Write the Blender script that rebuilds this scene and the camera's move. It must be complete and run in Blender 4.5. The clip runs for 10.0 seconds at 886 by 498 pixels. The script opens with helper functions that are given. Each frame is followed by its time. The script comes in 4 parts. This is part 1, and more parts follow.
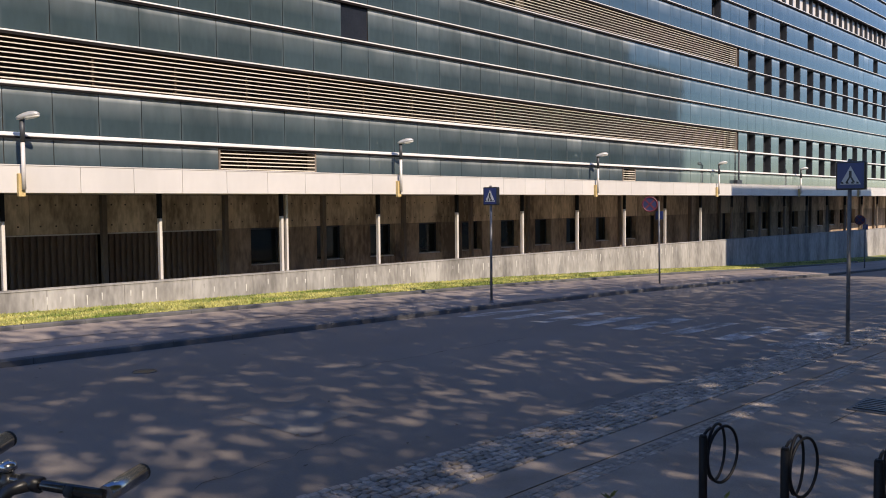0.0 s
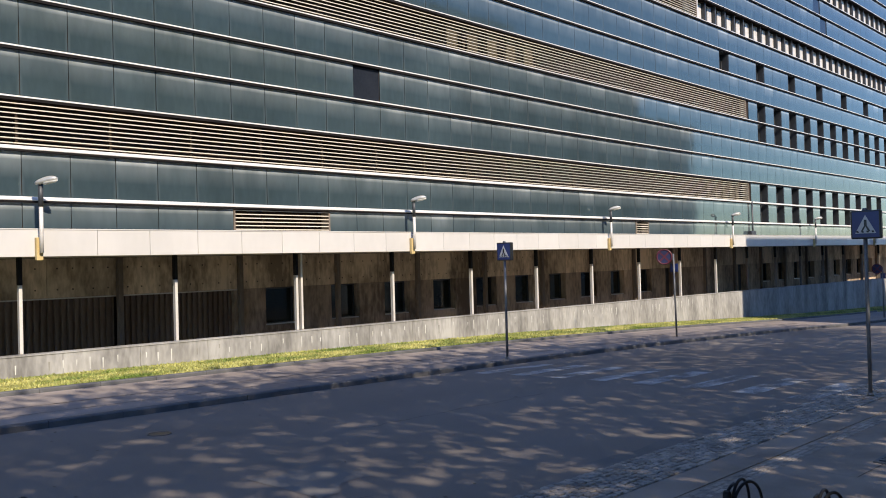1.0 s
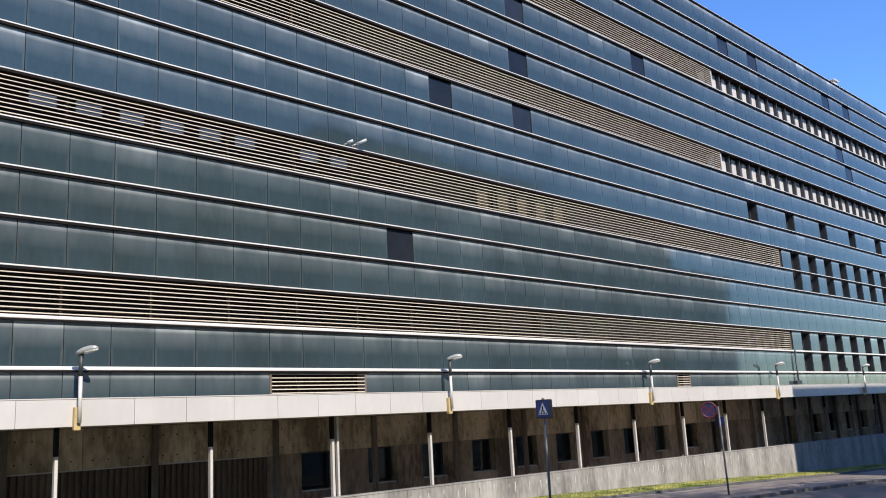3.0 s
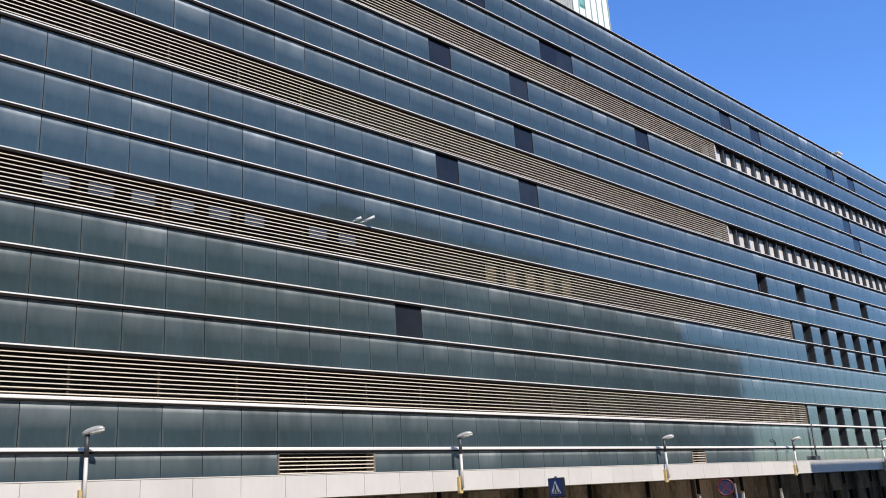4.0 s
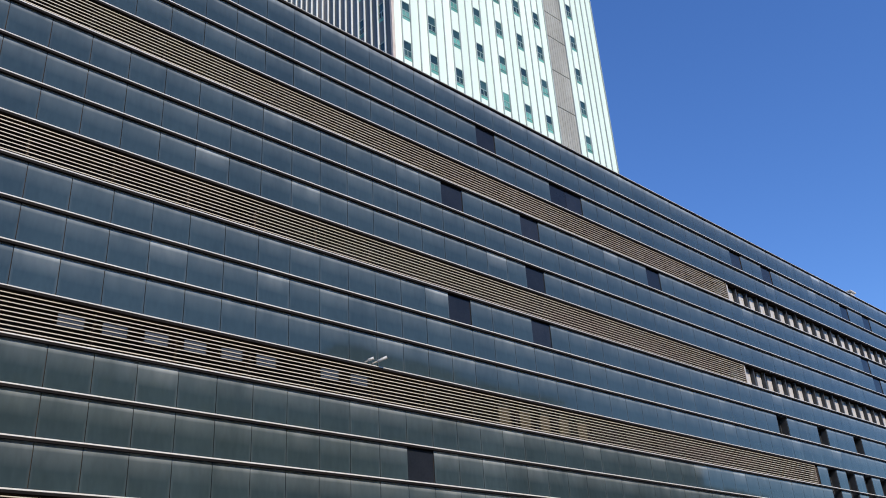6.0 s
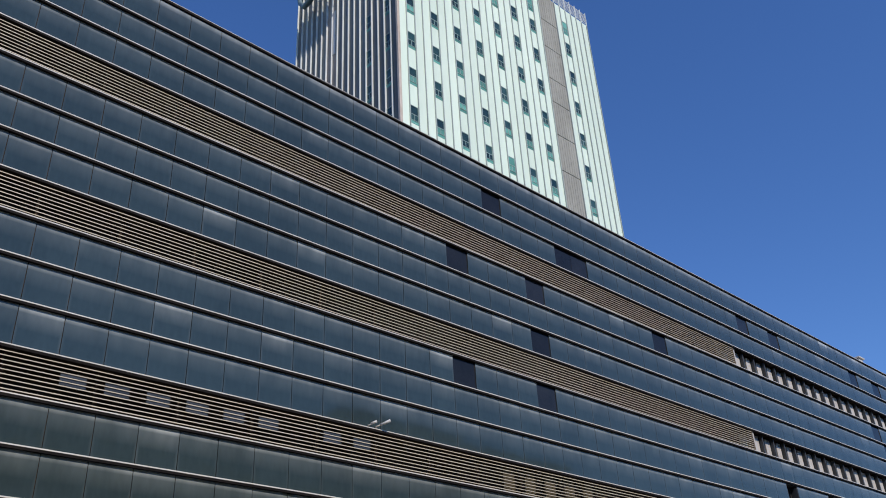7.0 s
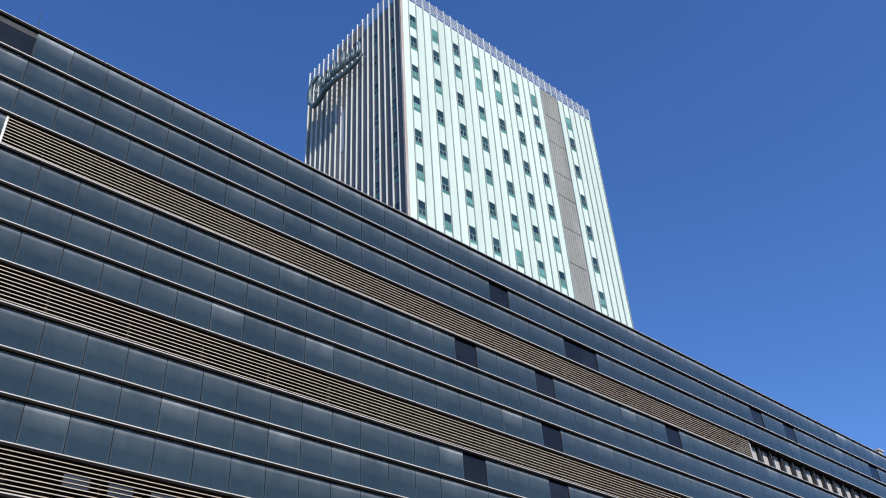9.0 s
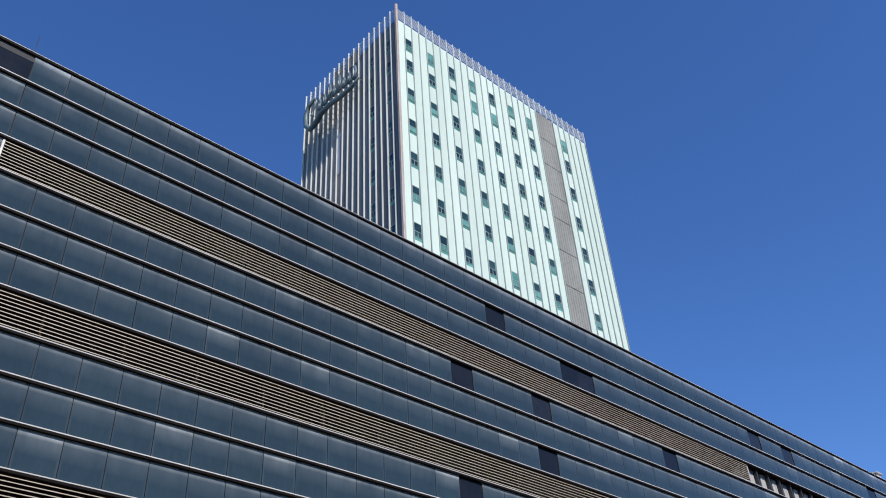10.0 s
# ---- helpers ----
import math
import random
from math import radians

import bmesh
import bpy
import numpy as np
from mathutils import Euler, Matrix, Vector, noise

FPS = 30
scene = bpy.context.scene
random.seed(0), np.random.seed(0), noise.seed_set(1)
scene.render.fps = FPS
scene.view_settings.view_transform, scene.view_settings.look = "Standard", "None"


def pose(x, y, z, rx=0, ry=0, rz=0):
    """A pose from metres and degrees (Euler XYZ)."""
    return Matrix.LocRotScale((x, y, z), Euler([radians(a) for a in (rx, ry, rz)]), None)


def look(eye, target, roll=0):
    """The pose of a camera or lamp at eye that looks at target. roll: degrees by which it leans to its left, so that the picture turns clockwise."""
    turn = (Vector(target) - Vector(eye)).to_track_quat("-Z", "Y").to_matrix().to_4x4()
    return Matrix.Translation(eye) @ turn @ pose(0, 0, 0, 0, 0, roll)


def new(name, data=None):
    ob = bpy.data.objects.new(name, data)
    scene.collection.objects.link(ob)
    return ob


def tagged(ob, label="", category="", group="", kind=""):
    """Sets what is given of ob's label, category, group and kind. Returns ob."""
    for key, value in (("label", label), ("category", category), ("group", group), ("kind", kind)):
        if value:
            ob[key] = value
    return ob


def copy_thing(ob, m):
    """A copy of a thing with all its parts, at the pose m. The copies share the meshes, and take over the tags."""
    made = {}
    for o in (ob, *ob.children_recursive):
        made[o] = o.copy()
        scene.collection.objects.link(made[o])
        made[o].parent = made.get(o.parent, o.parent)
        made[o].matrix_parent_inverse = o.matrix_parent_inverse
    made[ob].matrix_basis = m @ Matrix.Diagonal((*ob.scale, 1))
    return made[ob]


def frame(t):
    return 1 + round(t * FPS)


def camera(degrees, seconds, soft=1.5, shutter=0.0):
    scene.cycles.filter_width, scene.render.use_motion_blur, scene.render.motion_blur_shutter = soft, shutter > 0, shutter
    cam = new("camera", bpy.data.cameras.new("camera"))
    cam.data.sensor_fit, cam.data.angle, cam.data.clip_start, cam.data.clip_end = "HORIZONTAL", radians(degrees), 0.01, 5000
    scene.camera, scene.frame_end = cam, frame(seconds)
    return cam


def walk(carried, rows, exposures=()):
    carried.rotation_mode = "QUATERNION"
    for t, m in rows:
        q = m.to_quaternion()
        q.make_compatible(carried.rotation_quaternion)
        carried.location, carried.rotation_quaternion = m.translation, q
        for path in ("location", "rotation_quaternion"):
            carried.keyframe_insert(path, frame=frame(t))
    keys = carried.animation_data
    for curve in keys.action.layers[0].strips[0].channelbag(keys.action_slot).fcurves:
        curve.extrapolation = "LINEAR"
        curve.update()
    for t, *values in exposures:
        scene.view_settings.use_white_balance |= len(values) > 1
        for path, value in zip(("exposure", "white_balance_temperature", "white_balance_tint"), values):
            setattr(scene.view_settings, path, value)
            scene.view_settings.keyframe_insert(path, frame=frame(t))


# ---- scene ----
EYE = (0.0, 0.0, 2.1)
PATH = ((0, -47.995, -2.942, 0.527),
        (0.5, -47.63, -1.10, 1.10),
        (1, -47.079, 0.796, 1.545),
        (1.5, -46.399, 3.220, 2.236),
        (2, -45.596, 5.946, 2.800),
        (2.5, -45.030, 8.689, 2.920),
        (4, -43.917, 16.343, 3.481),
        (4.5, -43.621, 18.923, 3.692),
        (5, -43.191, 21.618, 3.770),
        (5.5, -43.079, 23.630, 3.637),
        (7, -42.976, 29.748, 2.806),
        (7.5, -42.738, 31.612, 2.831),
        (8, -42.282, 33.402, 3.092),
        (8.5, -42.186, 34.873, 3.042),
        (9, -42.200, 35.940, 3.026),
        (9.5, -42.325, 36.766, 3.092),
        (10, -42.380, 37.422, 3.232))
cam = camera(54.13, 10.0, soft=1.0)
walk(cam, [(t, pose(*EYE, 90 + p, r, y)) for t, y, p, r in PATH],
     exposures=((0, 0.94, 7200, 15), (0.5, 1.03, 7050, 15), (1.0, 1.05, 6900, 10), (2.0, 1.03, 6600, 10), (2.5, 0.88, 6500, 10), (4.0, 0.8, 6400, 10), (4.5, 0.68, 6400, 10), (5.5, 0.58, 6500, 10), (7.0, 0.05, 6500, 10), (7.6, 0.22, 6500, 10), (8.4, 0.26, 6400, 10), (9.0, 0.27, 6350, 10), (9.5, 0.08, 6300, 10), (10, 0.17, 6300, 10)))

# ---- daylight ----
SUN = Vector((-0.25, -1.2, 1.0)).normalized()
world = bpy.data.worlds.new("sky")
scene.world = world
world.use_nodes = True
sky = world.node_tree.nodes.new("ShaderNodeTexSky")
sky.sky_type, sky.sun_disc = "NISHITA", False
sky.sun_elevation = math.asin(SUN.z)
sky.sun_rotation = math.atan2(SUN.x, SUN.y)
sky.air_density, sky.dust_density, sky.ozone_density = 1.0, 0.0, 6.0
back = world.node_tree.nodes["Background"]
back.inputs["Strength"].default_value = 0.15
deep = world.node_tree.nodes.new("ShaderNodeHueSaturation")
deep.inputs["Saturation"].default_value, deep.inputs["Hue"].default_value = 1.14, 0.51
world.node_tree.links.new(sky.outputs[0], deep.inputs["Color"])
world.node_tree.links.new(deep.outputs[0], back.inputs["Color"])
sun = new("sun", bpy.data.lights.new("sun", "SUN"))
sun.data.energy, sun.data.angle, sun.data.color = 3.5, radians(0.6), (1.0, 0.92, 0.80)
sun.matrix_world = look((0, 0, 60), Vector((0, 0, 60)) - SUN)


# ---- materials ----
def surface(name, dark, light, rough=0.8, metal=0.0, scale=1.0, fine=40.0, bump=0.15, ior=1.5, stretch=(1, 1, 1),
            vary=0.0, spread=0.0, detail=6.0, contrast=(0.35, 0.65), coat=0.0):
    """Two colours mixed by noise at two sizes, with fine relief; vary shifts each piece's brightness."""
    m = bpy.data.materials.new(name)
    m.use_nodes = True
    n, l = m.node_tree.nodes, m.node_tree.links
    p = n["Principled BSDF"]
    geo = n.new("ShaderNodeNewGeometry")
    mapping = n.new("ShaderNodeVectorMath")
    mapping.operation = "MULTIPLY"
    mapping.inputs[1].default_value = stretch
    l.new(geo.outputs["Position"], mapping.inputs[0])
    big, small = n.new("ShaderNodeTexNoise"), n.new("ShaderNodeTexNoise")
    for t, s, d in ((big, scale, detail), (small, fine, 4.0)):
        t.inputs["Scale"].default_value, t.inputs["Detail"].default_value = s, d
        l.new(mapping.outputs[0], t.inputs["Vector"])
    mixed = n.new("ShaderNodeMath")
    mixed.operation = "MULTIPLY_ADD"
    mixed.inputs[1].default_value = 0.35
    l.new(small.outputs[0], mixed.inputs[0])
    part_big = n.new("ShaderNodeMath")
    part_big.operation = "MULTIPLY"
    part_big.inputs[1].default_value = 0.65
    l.new(big.outputs[0], part_big.inputs[0])
    l.new(part_big.outputs[0], mixed.inputs[2])
    ramp = n.new("ShaderNodeValToRGB")
    ramp.color_ramp.elements[0].position, ramp.color_ramp.elements[1].position = contrast
    ramp.color_ramp.elements[0].color, ramp.color_ramp.elements[1].color = (*dark, 1), (*light, 1)
    l.new(mixed.outputs[0], ramp.inputs[0])
    colour = ramp.outputs[0]
    if vary:
        info = n.new("ShaderNodeObjectInfo")
        total = n.new("ShaderNodeMath")
        l.new(info.outputs["Random"], total.inputs[0])
        l.new(geo.outputs["Random Per Island"], total.inputs[1])
        fract = n.new("ShaderNodeMath")
        fract.operation = "FRACT"
        l.new(total.outputs[0], fract.inputs[0])
        span = n.new("ShaderNodeMapRange")
        span.inputs["To Min"].default_value, span.inputs["To Max"].default_value = 1 - vary, 1 + vary
        l.new(fract.outputs[0], span.inputs["Value"])
        hsv = n.new("ShaderNodeHueSaturation")
        l.new(span.outputs[0], hsv.inputs["Value"])
        l.new(colour, hsv.inputs["Color"])
        colour = hsv.outputs[0]
    l.new(colour, p.inputs["Base Color"])
    p.inputs["Metallic"].default_value, p.inputs["IOR"].default_value = metal, ior
    p.inputs["Coat Weight"].default_value = coat
    if spread:
        r = n.new("ShaderNodeMapRange")
        r.inputs["To Min"].default_value, r.inputs["To Max"].default_value = rough - spread, rough + spread
        l.new(mixed.outputs[0], r.inputs["Value"])
        l.new(r.outputs[0], p.inputs["Roughness"])
    else:
        p.inputs["Roughness"].default_value = rough
    if bump:
        b = n.new("ShaderNodeBump")
        b.inputs["Strength"].default_value, b.inputs["Distance"].default_value = bump, 0.02
        l.new(mixed.outputs[0], b.inputs["Height"])
        l.new(b.outputs[0], p.inputs["Normal"])
    return m


CELL, OFFICE_X = 1.0371, 0.591  # width of one cladding column, and where the grid begins


def facade_glass(name, tint, haze, rough, ior, vary, relief):
    """Dark opaque cladding glass: a pale haze painted into the colour below each bar, thinning downwards, faint waves
    in the sheet.
    """
    m = surface(name, [c * 0.85 for c in tint], [c * 1.15 for c in tint], rough, 0, 0.7, 9.0, 0, ior, (1, 1, 0.35), vary)
    n, l = m.node_tree.nodes, m.node_tree.links
    p = n["Principled BSDF"]
    base = p.inputs["Base Color"].links[0].from_socket
    sep = n.new("ShaderNodeSeparateXYZ")
    geo = n.new("ShaderNodeNewGeometry")
    l.new(geo.outputs["Position"], sep.inputs[0])
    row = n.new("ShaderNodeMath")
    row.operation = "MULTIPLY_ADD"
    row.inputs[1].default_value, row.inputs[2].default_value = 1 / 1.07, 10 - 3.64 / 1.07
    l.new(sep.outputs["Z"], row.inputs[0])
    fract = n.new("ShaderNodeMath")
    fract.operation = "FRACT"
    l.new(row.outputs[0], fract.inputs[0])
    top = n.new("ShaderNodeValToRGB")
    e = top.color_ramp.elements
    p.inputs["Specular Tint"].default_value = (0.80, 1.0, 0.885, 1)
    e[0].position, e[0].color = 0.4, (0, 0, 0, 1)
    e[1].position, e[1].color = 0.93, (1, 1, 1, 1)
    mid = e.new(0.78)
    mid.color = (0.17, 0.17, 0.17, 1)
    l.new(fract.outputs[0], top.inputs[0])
    # paler side edges, painted in for the reflection near each joint
    column = n.new("ShaderNodeMath")
    column.operation = "MULTIPLY_ADD"
    column.inputs[1].default_value, column.inputs[2].default_value = 1 / CELL, 20.5 - OFFICE_X / CELL
    l.new(sep.outputs["X"], column.inputs[0])
    across = n.new("ShaderNodeMath")
    across.operation = "FRACT"
    l.new(column.outputs[0], across.inputs[0])
    side = n.new("ShaderNodeValToRGB")
    f = side.color_ramp.elements
    f[0].position, f[0].color = 0.0, (0.08, 0.08, 0.08, 1)
    f[1].position, f[1].color = 1.0, (0.08, 0.08, 0.08, 1)
    for at in (0.07, 0.93):
        f.new(at).color = (0, 0, 0, 1)
    l.new(across.outputs[0], side.inputs[0])
    both = n.new("ShaderNodeMath")
    both.operation = "MAXIMUM"
    l.new(top.outputs[0], both.inputs[0])
    l.new(side.outputs[0], both.inputs[1])
    info = n.new("ShaderNodeObjectInfo")
    own = n.new("ShaderNodeMath")
    l.new(info.outputs["Random"], own.inputs[0])
    l.new(geo.outputs["Random Per Island"], own.inputs[1])
    each = n.new("ShaderNodeMath")
    each.operation = "FRACT"
    l.new(own.outputs[0], each.inputs[0])
    few = n.new("ShaderNodeMath")
    few.operation = "POWER"
    few.inputs[1].default_value = 16
    l.new(each.outputs[0], few.inputs[0])
    haze_level = n.new("ShaderNodeMath")
    haze_level.operation = "MULTIPLY_ADD"
    haze_level.inputs[1].default_value, haze_level.inputs[2].default_value = 1.3, 0.95
    l.new(few.outputs[0], haze_level.inputs[0])
    # painted haze is stronger low down, to lift the lower rows' brightness
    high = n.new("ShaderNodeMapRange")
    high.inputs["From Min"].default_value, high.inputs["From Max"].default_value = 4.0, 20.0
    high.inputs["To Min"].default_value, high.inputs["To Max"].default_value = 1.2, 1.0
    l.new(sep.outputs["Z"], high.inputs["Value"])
    haze_gain = n.new("ShaderNodeMath")
    haze_gain.operation = "MULTIPLY"
    l.new(haze_level.outputs[0], haze_gain.inputs[0])
    l.new(high.outputs[0], haze_gain.inputs[1])
    haze_mask = n.new("ShaderNodeMath")
    haze_mask.operation = "MULTIPLY"
    l.new(both.outputs[0], haze_mask.inputs[0])
    l.new(haze_gain.outputs[0], haze_mask.inputs[1])
    haze_noise = n.new("ShaderNodeTexNoise")
    haze_noise.inputs["Scale"].default_value, haze_noise.inputs["Detail"].default_value = 1.3, 5
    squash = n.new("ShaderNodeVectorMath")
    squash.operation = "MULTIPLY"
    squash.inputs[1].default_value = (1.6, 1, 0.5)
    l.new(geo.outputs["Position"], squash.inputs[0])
    l.new(squash.outputs[0], haze_noise.inputs["Vector"])
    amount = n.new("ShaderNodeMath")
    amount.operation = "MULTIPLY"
    l.new(haze_mask.outputs[0], amount.inputs[0])
    l.new(haze_noise.outputs[0], amount.inputs[1])
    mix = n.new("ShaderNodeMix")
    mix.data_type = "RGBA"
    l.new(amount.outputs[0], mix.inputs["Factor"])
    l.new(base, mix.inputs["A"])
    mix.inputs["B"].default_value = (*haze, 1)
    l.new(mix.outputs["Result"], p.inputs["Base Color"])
    wave = n.new("ShaderNodeTexNoise")
    wave.inputs["Scale"].default_value, wave.inputs["Detail"].default_value = 0.9, 1.0
    l.new(geo.outputs["Position"], wave.inputs["Vector"])
    b = n.new("ShaderNodeBump")
    b.inputs["Strength"].default_value, b.inputs["Distance"].default_value = relief, 0.02
    l.new(wave.outputs[0], b.inputs["Height"])
    l.new(b.outputs[0], p.inputs["Normal"])
    return m


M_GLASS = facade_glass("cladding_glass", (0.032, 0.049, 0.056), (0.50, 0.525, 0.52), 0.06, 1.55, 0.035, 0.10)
M_GLASS_DARK = surface("dark_pane", (0.012, 0.015, 0.021), (0.021, 0.024, 0.031), 0.12, 0, 1, 20, 0, 1.27, (1, 1, 1), 0.3)
M_GLASS_WINDOW = surface("window_pane", (0.01, 0.014, 0.013), (0.02, 0.026, 0.024), 0.05, 0, 1, 20, 0, 1.42)
M_ALU = surface("aluminium_bar", (0.60, 0.57, 0.53), (0.74, 0.70, 0.65), 0.38, 0.0, 0.8, 60, 0.03, 1.5, (0.2, 1, 1), 0.05)
M_NEAR_BLACK = surface("near_black", (0.008, 0.0065, 0.0065), (0.016, 0.013, 0.012), 0.7, 0, 1, 20, 0, 1.2)

M_SLAT = surface("louvre_slat", (0.52, 0.455, 0.355), (0.64, 0.565, 0.45), 0.5, 0.0, 0.6, 50, 0.03, 1.5, (0.2, 1, 1), 0.06)
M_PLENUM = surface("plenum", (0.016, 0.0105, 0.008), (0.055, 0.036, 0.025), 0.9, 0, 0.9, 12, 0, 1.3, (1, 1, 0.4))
M_PLENUM_WARM = surface("ochre_board", (0.034, 0.026, 0.012), (0.062, 0.048, 0.024), 0.9, 0, 2, 12)
M_BAND = surface("white_fascia", (0.48, 0.455, 0.425), (0.54, 0.51, 0.475), 0.45, 0, 0.5, 5, 0.0, 1.5, (1, 1, 0.5), 0.05)
M_SOFFIT = surface("soffit", (0.40, 0.36, 0.31), (0.52, 0.47, 0.41), 0.85)
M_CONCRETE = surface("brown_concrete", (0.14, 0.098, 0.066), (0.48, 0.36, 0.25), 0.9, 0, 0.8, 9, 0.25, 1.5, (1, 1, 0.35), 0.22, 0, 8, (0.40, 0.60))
# paler copy of the same brown concrete, for the brighter upper row
M_CONCRETE_PALE = surface("pale_concrete", (0.20, 0.145, 0.092), (0.68, 0.53, 0.36), 0.9, 0, 0.8, 9, 0.25, 1.5, (1, 1, 0.35), 0.18, 0, 8, (0.40, 0.60))
M_PILASTER = surface("dark_concrete", (0.12, 0.092, 0.07), (0.20, 0.16, 0.125), 0.9, 0, 1.2, 18, 0.2, 1.5, (1, 1, 0.4))
M_HOLE = surface("hole", (0.008, 0.007, 0.006), (0.012, 0.01, 0.01), 0.95)
M_SHUTTER = surface("brown_shutter", (0.10, 0.066, 0.046), (0.20, 0.14, 0.10), 0.6, 0.1, 1.0, 20, 0.05, 1.5, (1, 1, 0.2))
M_COLUMN = surface("galvanised_post", (0.52, 0.48, 0.44), (0.66, 0.62, 0.57), 0.5, 0.2, 2, 30, 0.03)
M_WALL = surface("cast_concrete", (0.15, 0.14, 0.13), (0.36, 0.342, 0.32), 0.88, 0, 0.9, 10, 0.2, 1.5, (1, 1, 0.3), 0.07, 0, 8, (0.37, 0.63))
M_LIME = surface("lime_streak", (0.44, 0.42, 0.39), (0.58, 0.56, 0.52), 0.9, 0, 4, 30)
M_STAIN = surface("damp_stain", (0.14, 0.13, 0.11), (0.25, 0.23, 0.2), 0.9, 0, 4, 30)
M_ROAD = surface("asphalt", (0.128, 0.106, 0.090), (0.19, 0.162, 0.14), 0.82, 0, 0.35, 90, 0.5, 1.5, (0.35, 1, 1), 0, 0.08, 8, (0.3, 0.7))
M_PATCH = surface("old_asphalt", (0.11, 0.102, 0.094), (0.16, 0.15, 0.14), 0.88, 0, 0.6, 90, 0.5)
M_FARWALK = surface("brown_asphalt", (0.17, 0.138, 0.12), (0.30, 0.25, 0.22), 0.88, 0, 0.5, 70, 0.4, 1.5, (0.25, 2, 1))
M_NEARWALK = surface("worn_asphalt", (0.165, 0.135, 0.112), (0.285, 0.238, 0.20), 0.85, 0, 1.6, 80, 0.6)
M_KERB = surface("granite_kerb", (0.06, 0.06, 0.062), (0.115, 0.11, 0.11), 0.8, 0, 3, 60, 0.3, 1.5, (1, 1, 1), 0.08)
M_SETT = surface("granite_sett", (0.16, 0.135, 0.115), (0.33, 0.285, 0.245), 0.75, 0, 3, 50, 0.4, 1.5, (1, 1, 1), 0.3)
M_PAINT = surface("worn_road_paint", (0.12, 0.110, 0.10), (0.44, 0.42, 0.40), 0.75, 0, 2.2, 30, 0.3, 1.5, (0.6, 1, 1), 0, 0, 8, (0.42, 0.58))
M_BOUNCE_FLOOR = surface("bounce_floor", (0.30, 0.235, 0.175), (0.42, 0.34, 0.265), 0.95, 0, 3, 40, 0.4)
M_GRASS = surface("grass", (0.10, 0.15, 0.022), (0.46, 0.42, 0.14), 0.75, 0, 1.1, 12, 0, 1.4, (0.6, 1.4, 1), 0.3, 0, 6, (0.40, 0.60))
M_EARTH = surface("far_ground", (0.07, 0.08, 0.05), (0.12, 0.12, 0.09), 0.95, 0, 0.02, 1, 0)
M_POLE = surface("grey_pole", (0.10, 0.10, 0.105), (0.17, 0.17, 0.175), 0.5, 0.3, 3, 40, 0.05)
M_BLUE = surface("sign_blue", (0.011, 0.026, 0.115), (0.016, 0.035, 0.15), 0.4, 0, 3, 40, 0.02)
M_SIGNWHITE = surface("sign_white", (0.42, 0.42, 0.42), (0.52, 0.52, 0.52), 0.45, 0, 3, 40, 0.02)
# round signs' red and navy are darkened to stand for tree shade
M_RED = surface("sign_red", (0.07, 0.008, 0.014), (0.10, 0.011, 0.019), 0.45, 0, 3, 40, 0.02)
M_SHADE_NAVY = surface("sign_shade_navy", (0.006, 0.011, 0.048), (0.009, 0.016, 0.065), 0.45, 0, 3, 40, 0.02)
M_BLACK = surface("black_paint", (0.008, 0.008, 0.009), (0.018, 0.018, 0.02), 0.35, 0, 4, 60, 0.05)
M_CHROME = surface("chrome", (0.30, 0.29, 0.295), (0.42, 0.41, 0.41), 0.2, 1.0, 8, 90, 0.03)
M_BARMETAL = surface("blackened_metal", (0.05, 0.048, 0.048), (0.11, 0.105, 0.10), 0.22, 0.8, 8, 90, 0.04)
M_RACK = surface("black_coating", (0.006, 0.006, 0.007), (0.012, 0.012, 0.014), 0.55, 0, 4, 60, 0.1, 1.25)
M_RUBBER = surface("rubber", (0.012, 0.012, 0.012), (0.022, 0.022, 0.022), 0.8)
M_LAMPGREY = surface("lamp_shell", (0.34, 0.33, 0.31), (0.44, 0.43, 0.41), 0.4, 0.3, 5, 40, 0.02)
M_LAMPGLASS = surface("lamp_bowl", (0.5, 0.48, 0.42), (0.62, 0.6, 0.54), 0.15, 0, 5, 40, 0)
M_BRACKET = surface("ochre_bracket", (0.42, 0.30, 0.12), (0.58, 0.43, 0.2), 0.6, 0, 5, 40, 0.05)
M_DARKMETAL = surface("dark_sleeve", (0.035, 0.037, 0.04), (0.06, 0.062, 0.066), 0.5, 0.2, 5, 40, 0.03)
M_LOUVREWIN = surface("pale_pane", (0.022, 0.030, 0.048), (0.05, 0.064, 0.094), 0.3, 0, 1.5, 9, 0, 1.5)
M_TOWER = surface("mint_panel", (0.65, 0.75, 0.63), (0.74, 0.83, 0.71), 0.45, 0, 0.25, 3, 0.02, 1.5, (1, 1, 0.2), 0.06)
# end face coloured darker than the mint front, for the shade between its fins
M_TOWER_END = surface("shaded_grey_panel", (0.045, 0.066, 0.076), (0.085, 0.112, 0.125), 0.45, 0, 0.25, 3, 0.02, 1.5, (1, 1, 0.2), 0.2)
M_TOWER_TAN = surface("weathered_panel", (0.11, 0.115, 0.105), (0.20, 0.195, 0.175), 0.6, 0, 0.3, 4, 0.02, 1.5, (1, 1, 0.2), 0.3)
M_TOWER_RIB = surface("tower_rib", (0.58, 0.59, 0.57), (0.72, 0.73, 0.70), 0.5, 0, 0.5, 8, 0.03, 1.5, (1, 1, 0.2), 0.06)
M_TOWER_FIN = surface("tower_fin", (0.30, 0.33, 0.32), (0.42, 0.45, 0.44), 0.5, 0.3, 0.8, 10, 0.03, 1.5, (1, 1, 0.2), 0.08)
